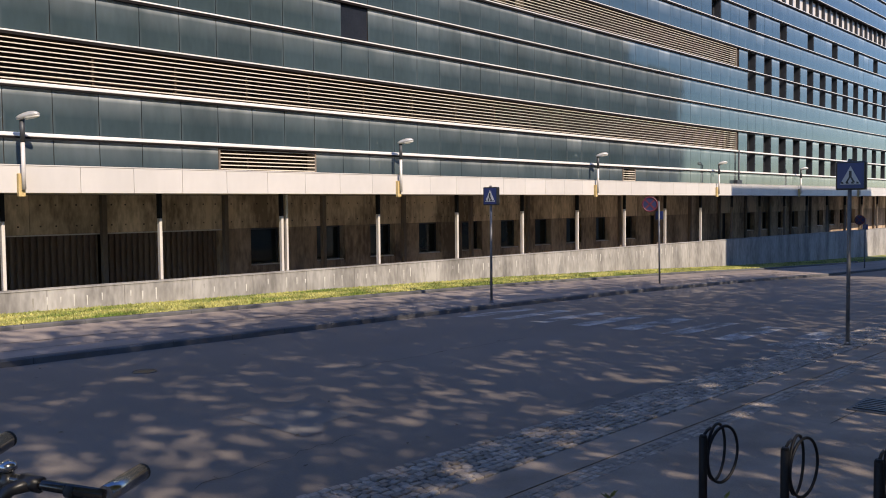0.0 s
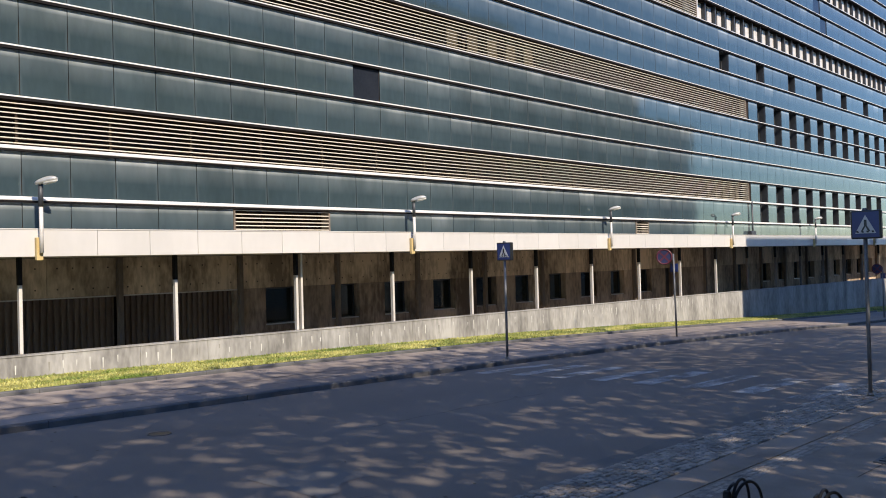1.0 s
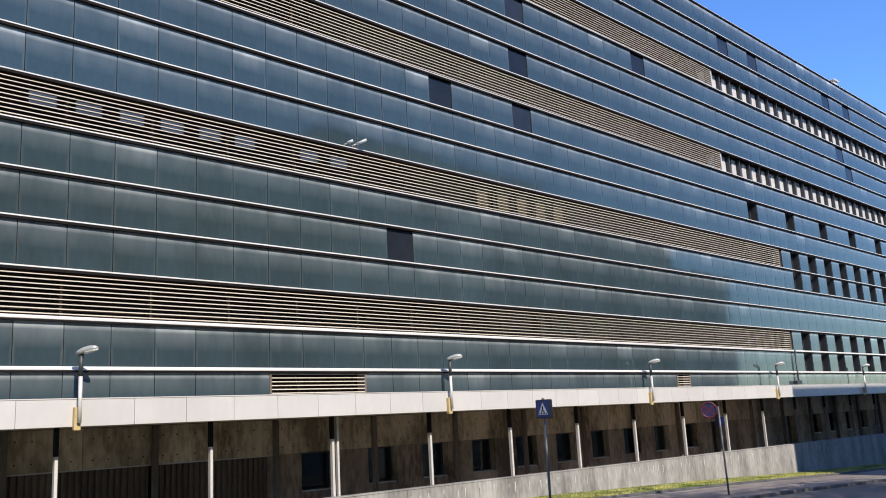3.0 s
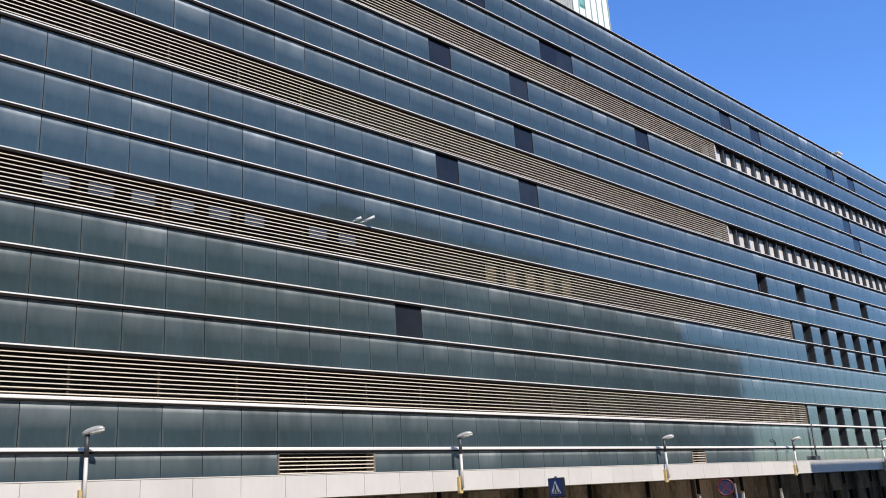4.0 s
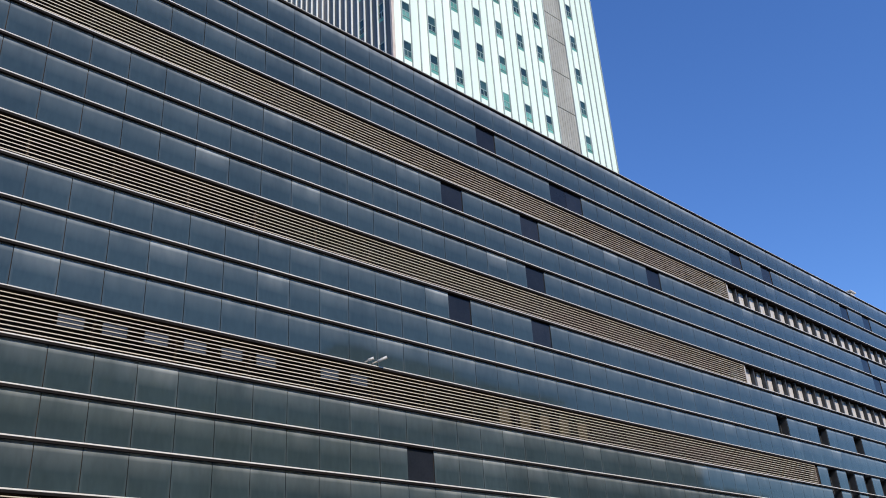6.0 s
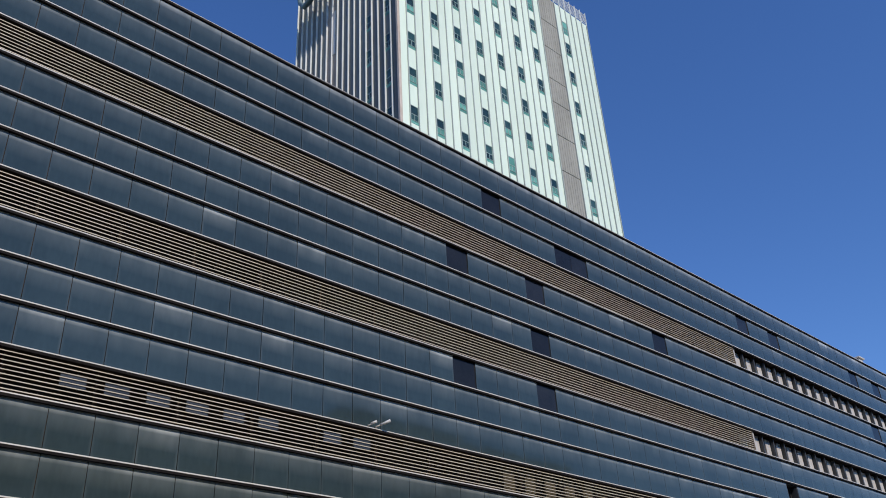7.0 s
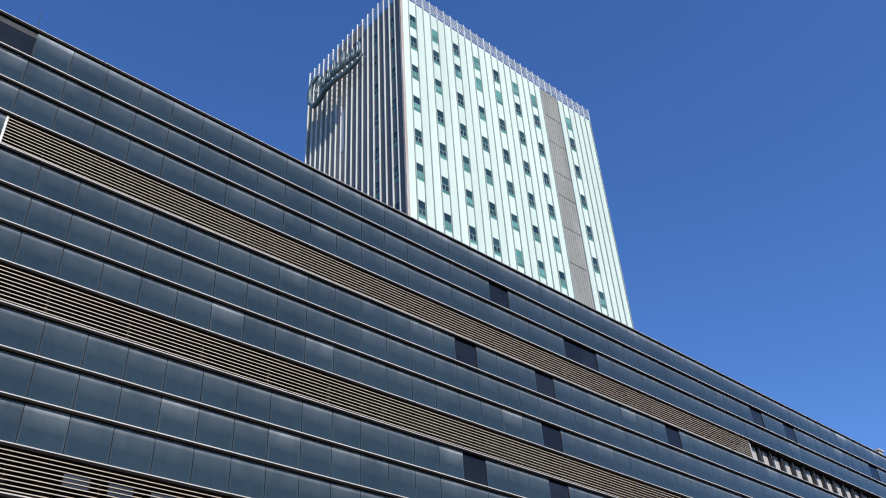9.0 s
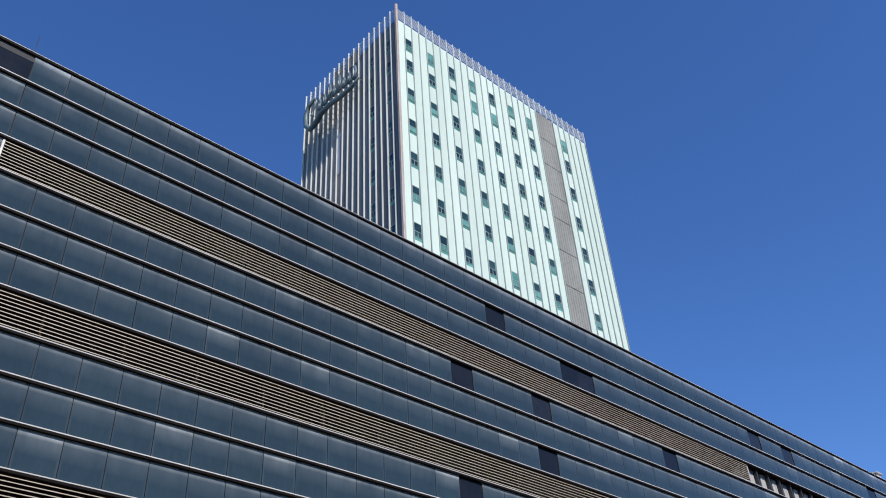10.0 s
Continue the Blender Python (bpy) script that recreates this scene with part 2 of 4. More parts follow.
M_TOWER_FIN_RUST = surface("rusty_fin", (0.36, 0.26, 0.20), (0.60, 0.52, 0.46), 0.7, 0.1, 0.7, 6, 0.05, 1.5, (1, 1, 0.25))
M_TOWER_CONC = surface("grey_slab", (0.235, 0.228, 0.20), (0.335, 0.328, 0.295), 0.9, 0, 0.6, 6, 0.1, 1.5, (1, 1, 0.3))
M_TOWER_BROWN = surface("bare_brown", (0.25, 0.19, 0.15), (0.42, 0.34, 0.28), 0.9, 0, 0.7, 5, 0.1, 1.5, (1, 1, 0.3))
M_GREENPANE = surface("green_pane", (0.08, 0.25, 0.20), (0.16, 0.38, 0.32), 0.25, 0, 1, 9, 0, 1.5, (1, 1, 1), 0.3)
M_SASH = surface("grey_green_sash", (0.22, 0.30, 0.27), (0.30, 0.38, 0.35), 0.5, 0, 2, 20, 0.02)
M_TOWERPANE = surface("tower_pane", (0.012, 0.035, 0.032), (0.035, 0.075, 0.068), 0.06, 0, 1, 9, 0, 1.55, (1, 1, 1), 0.4)
M_SIGN_TEAL = surface("logo_metal", (0.10, 0.15, 0.165), (0.19, 0.25, 0.265), 0.5, 0.2, 1, 9, 0.05)
M_ROOF = surface("roof_felt", (0.05, 0.05, 0.05), (0.08, 0.08, 0.08), 0.9)
M_BLOCK = surface("pale_render", (0.46, 0.51, 0.52), (0.56, 0.61, 0.62), 0.9, 0, 0.5, 8, 0.2)
M_BARK = surface("bark", (0.055, 0.045, 0.035), (0.12, 0.10, 0.08), 0.95, 0, 3, 25, 0.6, 1.5, (1, 1, 0.3))
M_LEAF = surface("leaf", (0.04, 0.075, 0.018), (0.085, 0.13, 0.035), 0.6, 0, 1.5, 12, 0, 1.4, (1, 1, 1), 0.3)

leaf_nodes = M_LEAF.node_tree
through_leaf = leaf_nodes.nodes.new("ShaderNodeBsdfTranslucent")
through_leaf.inputs["Color"].default_value = (0.42, 0.40, 0.12, 1)
leaf_mix = leaf_nodes.nodes.new("ShaderNodeMixShader")
leaf_mix.inputs[0].default_value = 0.5
leaf_nodes.links.new(leaf_nodes.nodes["Principled BSDF"].outputs[0], leaf_mix.inputs[1])
leaf_nodes.links.new(through_leaf.outputs[0], leaf_mix.inputs[2])
leaf_nodes.links.new(leaf_mix.outputs[0], leaf_nodes.nodes["Material Output"].inputs["Surface"])


# ---- shaping helpers ----
def mesh_of(name, verts, faces, material, smooth=False):
    me = bpy.data.meshes.new(name)
    me.from_pydata([tuple(v) for v in verts], [], faces)
    me.materials.append(material)
    if smooth:
        me.polygons.foreach_set("use_smooth", [True] * len(me.polygons))
    me.update()
    return me


BOX_FACES = ((0, 3, 2, 1), (4, 5, 6, 7), (0, 1, 5, 4), (1, 2, 6, 5), (2, 3, 7, 6), (3, 0, 4, 7))


def box_mesh(name, spans, material):
    """One mesh of closed boxes (x0, x1, y0, y1, z0, z1)."""
    verts, faces = [], []
    for x0, x1, y0, y1, z0, z1 in spans:
        k = len(verts)
        verts += [(x0, y0, z0), (x1, y0, z0), (x1, y1, z0), (x0, y1, z0), (x0, y0, z1), (x1, y0, z1), (x1, y1, z1), (x0, y1, z1)]
        faces += [tuple(i + k for i in f) for f in BOX_FACES]
    return mesh_of(name, verts, faces, material)


def bevel_box(name, x0, x1, y0, y1, z0, z1, material, edge=0.01):
    bm = bmesh.new()
    bmesh.ops.create_cube(bm, size=1)
    for v in bm.verts:
        v.co = Vector(((x0 + x1) / 2 + v.co.x * (x1 - x0), (y0 + y1) / 2 + v.co.y * (y1 - y0), (z0 + z1) / 2 + v.co.z * (z1 - z0)))
    bmesh.ops.bevel(bm, geom=bm.edges[:], offset=edge, segments=2, affect="EDGES", profile=0.5)
    me = bpy.data.meshes.new(name)
    bm.to_mesh(me)
    bm.free()
    me.materials.append(material)
    return me


def tube_mesh(name, points, radii, material, sides=10, closed=False):
    """A round bar along points, with capped ends."""
    pts = [Vector(p) for p in points]
    if not hasattr(radii, "__len__"):
        radii = [radii] * len(pts)
    verts, faces = [], []
    n = len(pts)
    u = None
    for i, p in enumerate(pts):
        a = pts[(i - 1) % n] if closed or i else pts[i]
        b = pts[(i + 1) % n] if closed or i < n - 1 else pts[i]
        d = (b - a).normalized()
        if u is None:
            u = d.cross(Vector((0, 0, 1)) if abs(d.z) < 0.9 else Vector((1, 0, 0)))
        u = (u - d * u.dot(d)).normalized()
        w = d.cross(u)
        for k in range(sides):
            ang = 2 * math.pi * k / sides
            verts.append(p + (u * math.cos(ang) + w * math.sin(ang)) * radii[i])
    for i in range(n if closed else n - 1):
        j = (i + 1) % n
        for k in range(sides):
            m = (k + 1) % sides
            faces.append((i * sides + k, i * sides + m, j * sides + m, j * sides + k))
    if not closed:
        faces.append(tuple(range(sides - 1, -1, -1)))
        faces.append(tuple((n - 1) * sides + k for k in range(sides)))
    me = mesh_of(name, verts, faces, material, True)
    if not closed:
        me.polygons[len(faces) - 1].use_smooth = me.polygons[len(faces) - 2].use_smooth = False
        if n == 2:
            me.polygons.foreach_set("use_smooth", [len(f) == 4 and sides < 20 for f in faces])
    return me


def part(name, me, parent=None, label="", at=None):
    """Links a mesh as one object under a thing or a part."""
    ob = new(name, me)
    if parent is not None:
        ob.parent = parent
    if at is not None:
        ob.location = at
    return tagged(ob, label)


def thing(name, label, category, group="", kind="", at=(0, 0, 0)):
    ob = new(name)
    ob.location = at
    return tagged(ob, label, category, group, kind)


def solo(name, me, label, category, group="", kind=""):
    return tagged(new(name, me), label, category, group, kind)


# ---- ground: the street falls gently along x ----
FALL_X = (-400, -60, 0, 5.6, 10.7, 15.8, 24.2, 32.7, 42, 52.5, 65, 84, 150, 400)
FALL_Z = (0.4, 0.3, 0.0, -0.085, -0.18, -0.28, -0.50, -0.79, -1.17, -1.53, -1.88, -2.28, -2.9, -3.3)


def lie(x):
    return float(np.interp(x, FALL_X, FALL_Z))


def strip(name, x0, x1, profile, material, step=1.0):
    """A band along the street: profile is (y, height above the fall) from near to far; closed below."""
    n = max(2, int((x1 - x0) / step) + 1)
    xs = np.linspace(x0, x1, n)
    low = [(profile[-1][0], -0.6), (profile[0][0], -0.6)]
    ring = list(profile) + low
    m = len(ring)
    verts = [(x, y, lie(x) + h) for x in xs for y, h in ring]
    faces = []
    for i in range(n - 1):
        for k in range(m):
            j = (k + 1) % m
            faces.append((i * m + k, (i + 1) * m + k, (i + 1) * m + j, i * m + j))
    faces.append(tuple(range(m)))
    faces.append(tuple((n - 1) * m + k for k in range(m - 1, -1, -1)))
    return mesh_of(name, verts, faces, material)


def far_ground():
    xs = [-3000, -800, -300, -100, -40, -10, 0, 10, 20, 30, 40, 60, 80, 120, 200, 500, 1500, 3000]
    ys = [-3000, -600, -120, -40, 0, 40, 120, 600, 3000]
    verts = [(x, y, lie(x) - 0.75) for x in xs for y in ys]
    w = len(ys)
    faces = [(i * w + j, (i + 1) * w + j, (i + 1) * w + j + 1, i * w + j + 1) for i in range(len(xs) - 1) for j in range(w - 1)]
    return mesh_of("ground", verts, faces, M_EARTH)


solo("ground", far_ground(), "dull earth that reaches the horizon", "ground", kind="structure")
NEAR_EDGE, FAR_KERB = 5.2, 13.55
WALK = -0.1
ROAD_Y, ROAD_Z = (NEAR_EDGE, 7.0, 9.2, 11.5, FAR_KERB), (-0.09, -0.08, -0.09, -0.14, -0.21)
solo("road", strip("road", -60, 140, list(zip(ROAD_Y, ROAD_Z)), M_ROAD),
     "dark grey asphalt road dappled by tree shade", "road", kind="structure")
solo("pavement", strip("pavement_near", -60, 140, [(-6.0, 0.0), (3.9, -0.005)], M_NEARWALK), "worn grey asphalt footway in tree shade", "pavement", kind="structure")
verge = solo("pavement", strip("pavement_border", -60, 140, [(3.93, -0.012), (4.38, -0.03)], M_NEARWALK), "strip of worn grey asphalt beside the setts", "pavement", kind="structure")
setts = solo("pavement", strip("sett_bed", -60, 140, [(4.38, -0.034), (NEAR_EDGE, -0.072)], M_PATCH), "strip of grey granite setts along the road", "pavement", kind="structure")
solo("pavement", strip("pavement_far", -60, 140, [(FAR_KERB + 0.16, WALK), (14.8, WALK + 0.01), (16.83, WALK + 0.02)], M_FARWALK), "brownish worn asphalt footway along the office", "pavement", kind="structure")
lawn = solo("lawn", strip("lawn", -60, 140, [(17.0, -0.01), (17.5, 0.0), (19.03, 0.0)], M_GRASS), "narrow sunlit strip of worn lawn", "lawn", kind="structure")


def kerb_stone(name, x0, x1, y0, y1, top, parent):
    za, zb = lie(x0), lie(x1)
    e = 0.02
    prof = [(y0, -0.5), (y0, top - e), (y0 + e, top), (y1 - 0.005, top), (y1, top - 0.005), (y1, -0.5)]
    verts = [(x0 + 0.004, y, za + h) for y, h in prof] + [(x1 - 0.004, y, zb + h) for y, h in prof]
    m = len(prof)
    faces = [(k, m + k, m + (k + 1) % m, (k + 1) % m) for k in range(m)] + [tuple(range(m - 1, -1, -1)), tuple(range(m, 2 * m))]
    return part("kerb_stone", mesh_of("kerb_stone", verts, faces, M_KERB), parent)


kerb = thing("kerb", "grey granite kerb stones along the far footway", "kerb", kind="structure")
for i in range(56):
    kerb_stone("kerb", -10 + i * 1.2, -8.8 + i * 1.2, FAR_KERB, FAR_KERB + 0.15, WALK, kerb)
edging = thing("edging", "low dark stone edging between footway and grass", "kerb", kind="structure")
for i in range(56):
    kerb_stone("edging", -10 + i * 1.2, -8.8 + i * 1.2, 16.85, 16.99, 0.0, edging)


def on_road(name, x0, x1, y0, y1, material, label, category="road marking", rough_edge=0.0, group=""):
    n = max(2, int((x1 - x0) / 0.25) + 1)
    verts, faces = [], []
    for i, x in enumerate(np.linspace(x0, x1, n)):
        for k, y in enumerate((y0, y1)):
            j = noise.noise((x * 2.3, y * 3 + k * 7, 0)) * rough_edge
            h = np.interp(y, ROAD_Y, ROAD_Z) + 0.005
            verts.append((x, y + j, lie(x) + h))
        if i:
            faces.append((2 * i - 2, 2 * i, 2 * i + 1, 2 * i - 1))
    return solo(name, mesh_of(name, verts, faces, material), label, category, group, "structure")


for i in range(8):
    y = 12.64 - i * 1.02
    a = 14.63 + 0.03 * (y - 9)
    on_road("crossing_stripe", a, a + 2.6, y - 0.22, y + 0.22, M_PAINT, "worn white zebra crossing stripe on asphalt", rough_edge=0.04, group="zebra stripes")
on_road("asphalt_patch", 5.3, 6.3, 6.8, 7.8, M_PATCH, "pale worn asphalt patch", category="road patch", rough_edge=0.4)
on_road("asphalt_patch", 8.0, 13.9, 5.25, 5.5, M_PATCH, "pale worn asphalt seam beside the setts", category="road patch", rough_edge=0.12)


# ---- office building: grid of rows and one-metre columns ----
FY = 18.85
ROW0, ROWH, ROWS = 3.64, 1.07, 17
LEFT, RIGHT = -12.5, 99.5
ROOF_Z = ROW0 + ROWH * ROWS + 0.06
LOUVRES = {1: (LEFT, 41.45), 5: (LEFT, 41.4), 9: (LEFT, 36.4), 13: (2.44, 36.4)}
FIN_ROWS = (9, 13)
DARK_CELLS = {(3, 15): 1, (15, 19): 1, (14, 23): 2, (12, 21): 1, (10, 21): 1, (12, 29): 1, (12, 17): 1, (8, 17): 1, (8, 21): 1,
              (15, 37): 1, (15, 40): 1, (15, 49): 1, (15, 52): 1, (16, 1): 1, (12, 50): 1, (11, 51): 1}
TALL_WINDOWS = [42 + 2 * i for i in range(14)]
SINGLE_WINDOWS = [38 + 4 * i for i in range(8)]


def grid_x(c):
    """Start of column c on the grid; the columns past the louvres are a little wider."""
    return c if c <= 36.4 else 36.4 + (c - 36.4) * 1.05


def row_z(k):
    return ROW0 + ROWH * k


office = thing("office_building", "long dark glass office building with louvre bands", "building")
office.location.x, office.scale.x = OFFICE_X, CELL


def along(x):
    """Street x of a place x on the office grid."""
    return OFFICE_X + CELL * x



def pillow_panel(name, w, h, material, bulge=0.0008, n=6):
    """A sheet of cladding glass, a little domed, with turned edges; origin at its lower left corner."""
    verts, faces = [], []
    for j in range(n + 1):
        for i in range(n + 1):
            u, v = i / n, j / n
            d = 16 * u * (1 - u) * v * (1 - v)
            verts.append((u * w, -bulge * d, v * h))
    s = n + 1
    faces = [(j * s + i, j * s + i + 1, (j + 1) * s + i + 1, (j + 1) * s + i) for j in range(n) for i in range(n)]
    rim = [i for i in range(s)] + [j * s + n for j in range(1, s)] + [n * s + i for i in range(n - 1, -1, -1)] + [j * s for j in range(n - 1, 0, -1)]
    k, m = len(verts), len(rim)
    verts += [verts[r] for r in rim] + [(verts[r][0], verts[r][1] + 0.03, verts[r][2]) for r in rim]
    for a in range(m):
        b = (a + 1) % m
        faces.append((k + b, k + a, k + m + a, k + m + b))
    return verts, faces


def panel_kind(k, c):
    """What fills the cell of row k and column c (from c + 0.5 to c + 1.5)."""
    x = c + 0.5
    if k in LOUVRES and LOUVRES[k][0] - 0.3 <= x < LOUVRES[k][1] - 0.5:
        return "louvre"
    if k in FIN_ROWS and x >= 36.4:
        return "fins"
    if k in (0, 1, 4, 5) and c in TALL_WINDOWS:
        return "window"
    if k == 7 and c in SINGLE_WINDOWS:
        return "window"
    for (r, first), count in DARK_CELLS.items():
        if r == k and first <= c < first + count:
            return "dark"
    return "glass"


GAP = 0.018
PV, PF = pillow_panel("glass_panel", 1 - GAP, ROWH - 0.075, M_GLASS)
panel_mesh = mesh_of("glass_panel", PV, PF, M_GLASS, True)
dark_mesh = mesh_of("dark_panel", PV, PF, M_GLASS_DARK, True)
near_cells, far_v, far_f = [], [], []
rng = random.Random(4)
for k in range(ROWS):
    for c in range(-13, 96):
        kind = panel_kind(k, c)
        if kind == "dark":
            part("dark_panel", dark_mesh, office, "dark opened vent panel", (grid_x(c + 0.5) + GAP / 2, FY + 0.03, row_z(k) + 0.05))
        elif kind == "glass":
            tilt = rng.uniform(-0.003, 0.003)
            if 2 <= c <= 24 and len(near_cells) < 300:
                near_cells.append((k, c, tilt))
            else:
                b = len(far_v)
                far_v += [(grid_x(c + 0.5) + GAP / 2 + x * (1.05 if c >= 36 else 1), FY + y + tilt * (x - 0.5), row_z(k) + 0.05 + z) for x, y, z in PV]
                far_f += [tuple(i + b for i in f) for f in PF]
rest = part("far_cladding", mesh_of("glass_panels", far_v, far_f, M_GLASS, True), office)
tagged(rest, kind="stuff")
# half-height row under the first bar
HV, HF = pillow_panel("half_panel", 1 - GAP, 0.56, M_GLASS)
half_v, half_f = [], []
for c in range(-13, 96):
    if 11 <= c <= 13 or c == 30:
        continue
    b = len(half_v)
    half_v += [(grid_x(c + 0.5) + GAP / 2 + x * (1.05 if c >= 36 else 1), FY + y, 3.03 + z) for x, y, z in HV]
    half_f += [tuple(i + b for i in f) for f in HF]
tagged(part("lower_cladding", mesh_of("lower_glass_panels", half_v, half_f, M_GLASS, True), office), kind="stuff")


def solid_backing():
    """The shell behind the cladding: full slabs where rows are clad, set back where they open."""
    spans = []
    for k in range(ROWS):
        z0, z1 = row_z(k), row_z(k + 1)
        if k in LOUVRES:
            a, b = LOUVRES[k]
            if a > LEFT:
                spans.append((LEFT, a, FY + 0.04, FY + 0.9, z0, z1))
            spans.append((a, b, FY + 0.7, FY + 0.9, z0, z1))
            if k in FIN_ROWS:
                spans.append((b, RIGHT, FY + 0.75, FY + 0.9, z0, z1))
                continue
            x = b
        else:
            x = LEFT
        holes = TALL_WINDOWS if k in (0, 1, 4, 5) else SINGLE_WINDOWS if k == 7 else []
        for c in holes:
            spans.append((x, grid_x(c + 0.5), FY + 0.04, FY + 0.9, z0, z1))
            x = grid_x(c + 0.5) + 1
        spans.append((x, RIGHT, FY + 0.04, FY + 0.9, z0, z1))
    spans.append((LEFT, 11.5, FY + 0.04, FY + 0.9, 2.5, ROW0))
    spans.append((11.5, 14.5, FY + 0.5, FY + 0.9, 2.5, ROW0))
    spans.append((14.5, 30.5, FY + 0.04, FY + 0.9, 2.5, ROW0))
    spans.append((30.5, 31.5, FY + 0.5, FY + 0.9, 2.5, ROW0))
    spans.append((31.5, RIGHT, FY + 0.04, FY + 0.9, 2.5, ROW0))
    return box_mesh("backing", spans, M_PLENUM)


part("backing", solid_backing(), office, "dark brown shell behind the cladding")
part("roof", box_mesh("roof", [(LEFT, RIGHT, FY + 0.02, 33.6, ROOF_Z - 0.3, ROOF_Z - 0.02)], M_ROOF), office, "flat dark roof")
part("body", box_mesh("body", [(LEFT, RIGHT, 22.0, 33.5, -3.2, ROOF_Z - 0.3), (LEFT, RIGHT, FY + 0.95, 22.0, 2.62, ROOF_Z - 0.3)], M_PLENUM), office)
part("roof_edge", bevel_box("roof_edge", LEFT, RIGHT, FY - 0.05, FY + 0.4, ROOF_Z - 0.07, ROOF_Z, M_NEAR_BLACK, 0.01), office, "dark metal roof edge")
part("roof_lip", bevel_box("roof_lip", LEFT, RIGHT, FY - 0.065, FY + 0.41, ROOF_Z, ROOF_Z + 0.022, M_ALU, 0.005), office, "thin pale metal lip on the roof edge")


def bar_mesh(name, x0, x1, z, depth, height):
    """A horizontal glazing bar with a rounded nose."""
    prof = [(0.03, -height / 2), (-depth * 0.9, -height / 2), (-depth, -height * 0.38), (-depth, height * 0.25), (-depth * 0.7, height / 2), (0.03, height / 2 + 0.012)]
    m = len(prof)
    verts = [(x, FY + y, z + h) for x in (x0, x1) for y, h in prof]
    faces = [(k, (k + 1) % m, m + (k + 1) % m, m + k) for k in range(m)] + [tuple(range(m)), tuple(range(2 * m - 1, m - 1, -1))]
    return mesh_of(name, verts, faces, M_ALU)


for k in range(ROWS):
    z = row_z(k)
    part("glazing_bar", bar_mesh("glazing_bar", LEFT, RIGHT, z + 0.01, *((0.09, 0.08) if k < 2 else (0.085, 0.042))), office)
    # gasket strip widened under the bar, near black for the shade on its underside
    part("gasket", box_mesh("gasket", [(LEFT, RIGHT, FY - 0.08, FY + 0.02, z - (0.072 if k < 2 else 0.068), z - 0.033 if k < 2 else z - 0.013)], M_NEAR_BLACK), office)


def louvre(x0, x1, z0, z1, slats, pitch_parent):
    lv = part("louvre", box_mesh("louvre_frame", [(x1 - 0.03, x1 + 0.02, FY - 0.03, FY + 0.3, z0, z1)], M_PILASTER), pitch_parent, "louvre of beige metal slats over a dark void")
    part("end_post", box_mesh("end_post", [(x0 - 0.02, x0 + 0.03, FY - 0.03, FY + 0.3, z0, z1)], M_COLUMN if z0 > 10 else M_PILASTER), lv)
    step = (z1 - z0) / slats
    prof = [(0.0, 0.0), (0.0, 0.019), (0.004, 0.023), (0.034, 0.027), (0.034, 0.021), (0.012, 0.014), (0.01, 0.0)]
    m = len(prof)
    verts = [(x, FY - 0.02 + y, h) for x in (x0, x1) for y, h in prof]
    faces = [(k, (k + 1) % m, m + (k + 1) % m, m + k) for k in range(m)] + [tuple(range(m)), tuple(range(2 * m - 1, m - 1, -1))]
    me = mesh_of("slat", verts, faces, M_SLAT)
    for s in range(slats):
        part("slat", me, lv, at=(0, 0, z0 + step * (s + 0.4)))
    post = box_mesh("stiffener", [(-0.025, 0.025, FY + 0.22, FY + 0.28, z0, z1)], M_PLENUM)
    x = math.ceil(x0) + 0.5
    while x < x1 - 0.3:
        part("stiffener", post, lv, at=(x, 0, 0))
        x += 2.0
    return lv


for k, (a, b) in LOUVRES.items():
    louvre(a, b, row_z(k) + 0.05, row_z(k + 1) - 0.08, 9, office)
louvre(11.5, 14.5, 3.0, 3.58, 6, office)
louvre(30.5, 31.5, 3.0, 3.58, 6, office)
# panes behind the second louvre band
pane = box_mesh("pale_pane", [(0, 0.58, 0, 0.03, 0, 0.3)], M_LOUVREWIN)
for c in (5, 6, 7, 8, 9, 10, 12, 13):
    part("pale_pane", pane, office, "pale window behind louvre slats", (c + 0.67, FY + 0.17, row_z(5) + 0.48))
board = box_mesh("ochre_board", [(0, 0.5, 0, 0.03, 0, 0.85)], M_PLENUM_WARM)
for c in (19, 20, 21, 22, 23):
    part("ochre_board", board, office, "ochre board behind louvre slats", (c + 0.69, FY + 0.25, row_z(5) + 0.1))
for c in (37.4, 38.2, 39.0, 39.8, 40.5):
    part("duct", box_mesh("duct", [(0, 0.22, 0, 0.1, 0, 0.9)], M_PLENUM_WARM), office, "ochre duct behind louvre slats", (c, FY + 0.2, row_z(1) + 0.08))


def tall_window(c, z0, z1, split):
    c = grid_x(c + 0.5) - 0.5
    w = part("window", box_mesh("reveal", [(c + 0.5, c + 0.53, FY, FY + 0.5, z0, z1), (c + 1.47, c + 1.5, FY, FY + 0.5, z0, z1), (c + 0.53, c + 1.47, FY, FY + 0.5, z1 - 0.03, z1),
             (c + 0.53, c + 1.47, FY, FY + 0.5, z0, z0 + 0.03)], M_DARKMETAL), office, "deep dark window slot")
    part("pane", box_mesh("pane", [(c + 0.53, c + 1.47, FY + 0.4, FY + 0.43, z0 + 0.03, z1 - 0.03)], M_GLASS_WINDOW), w)
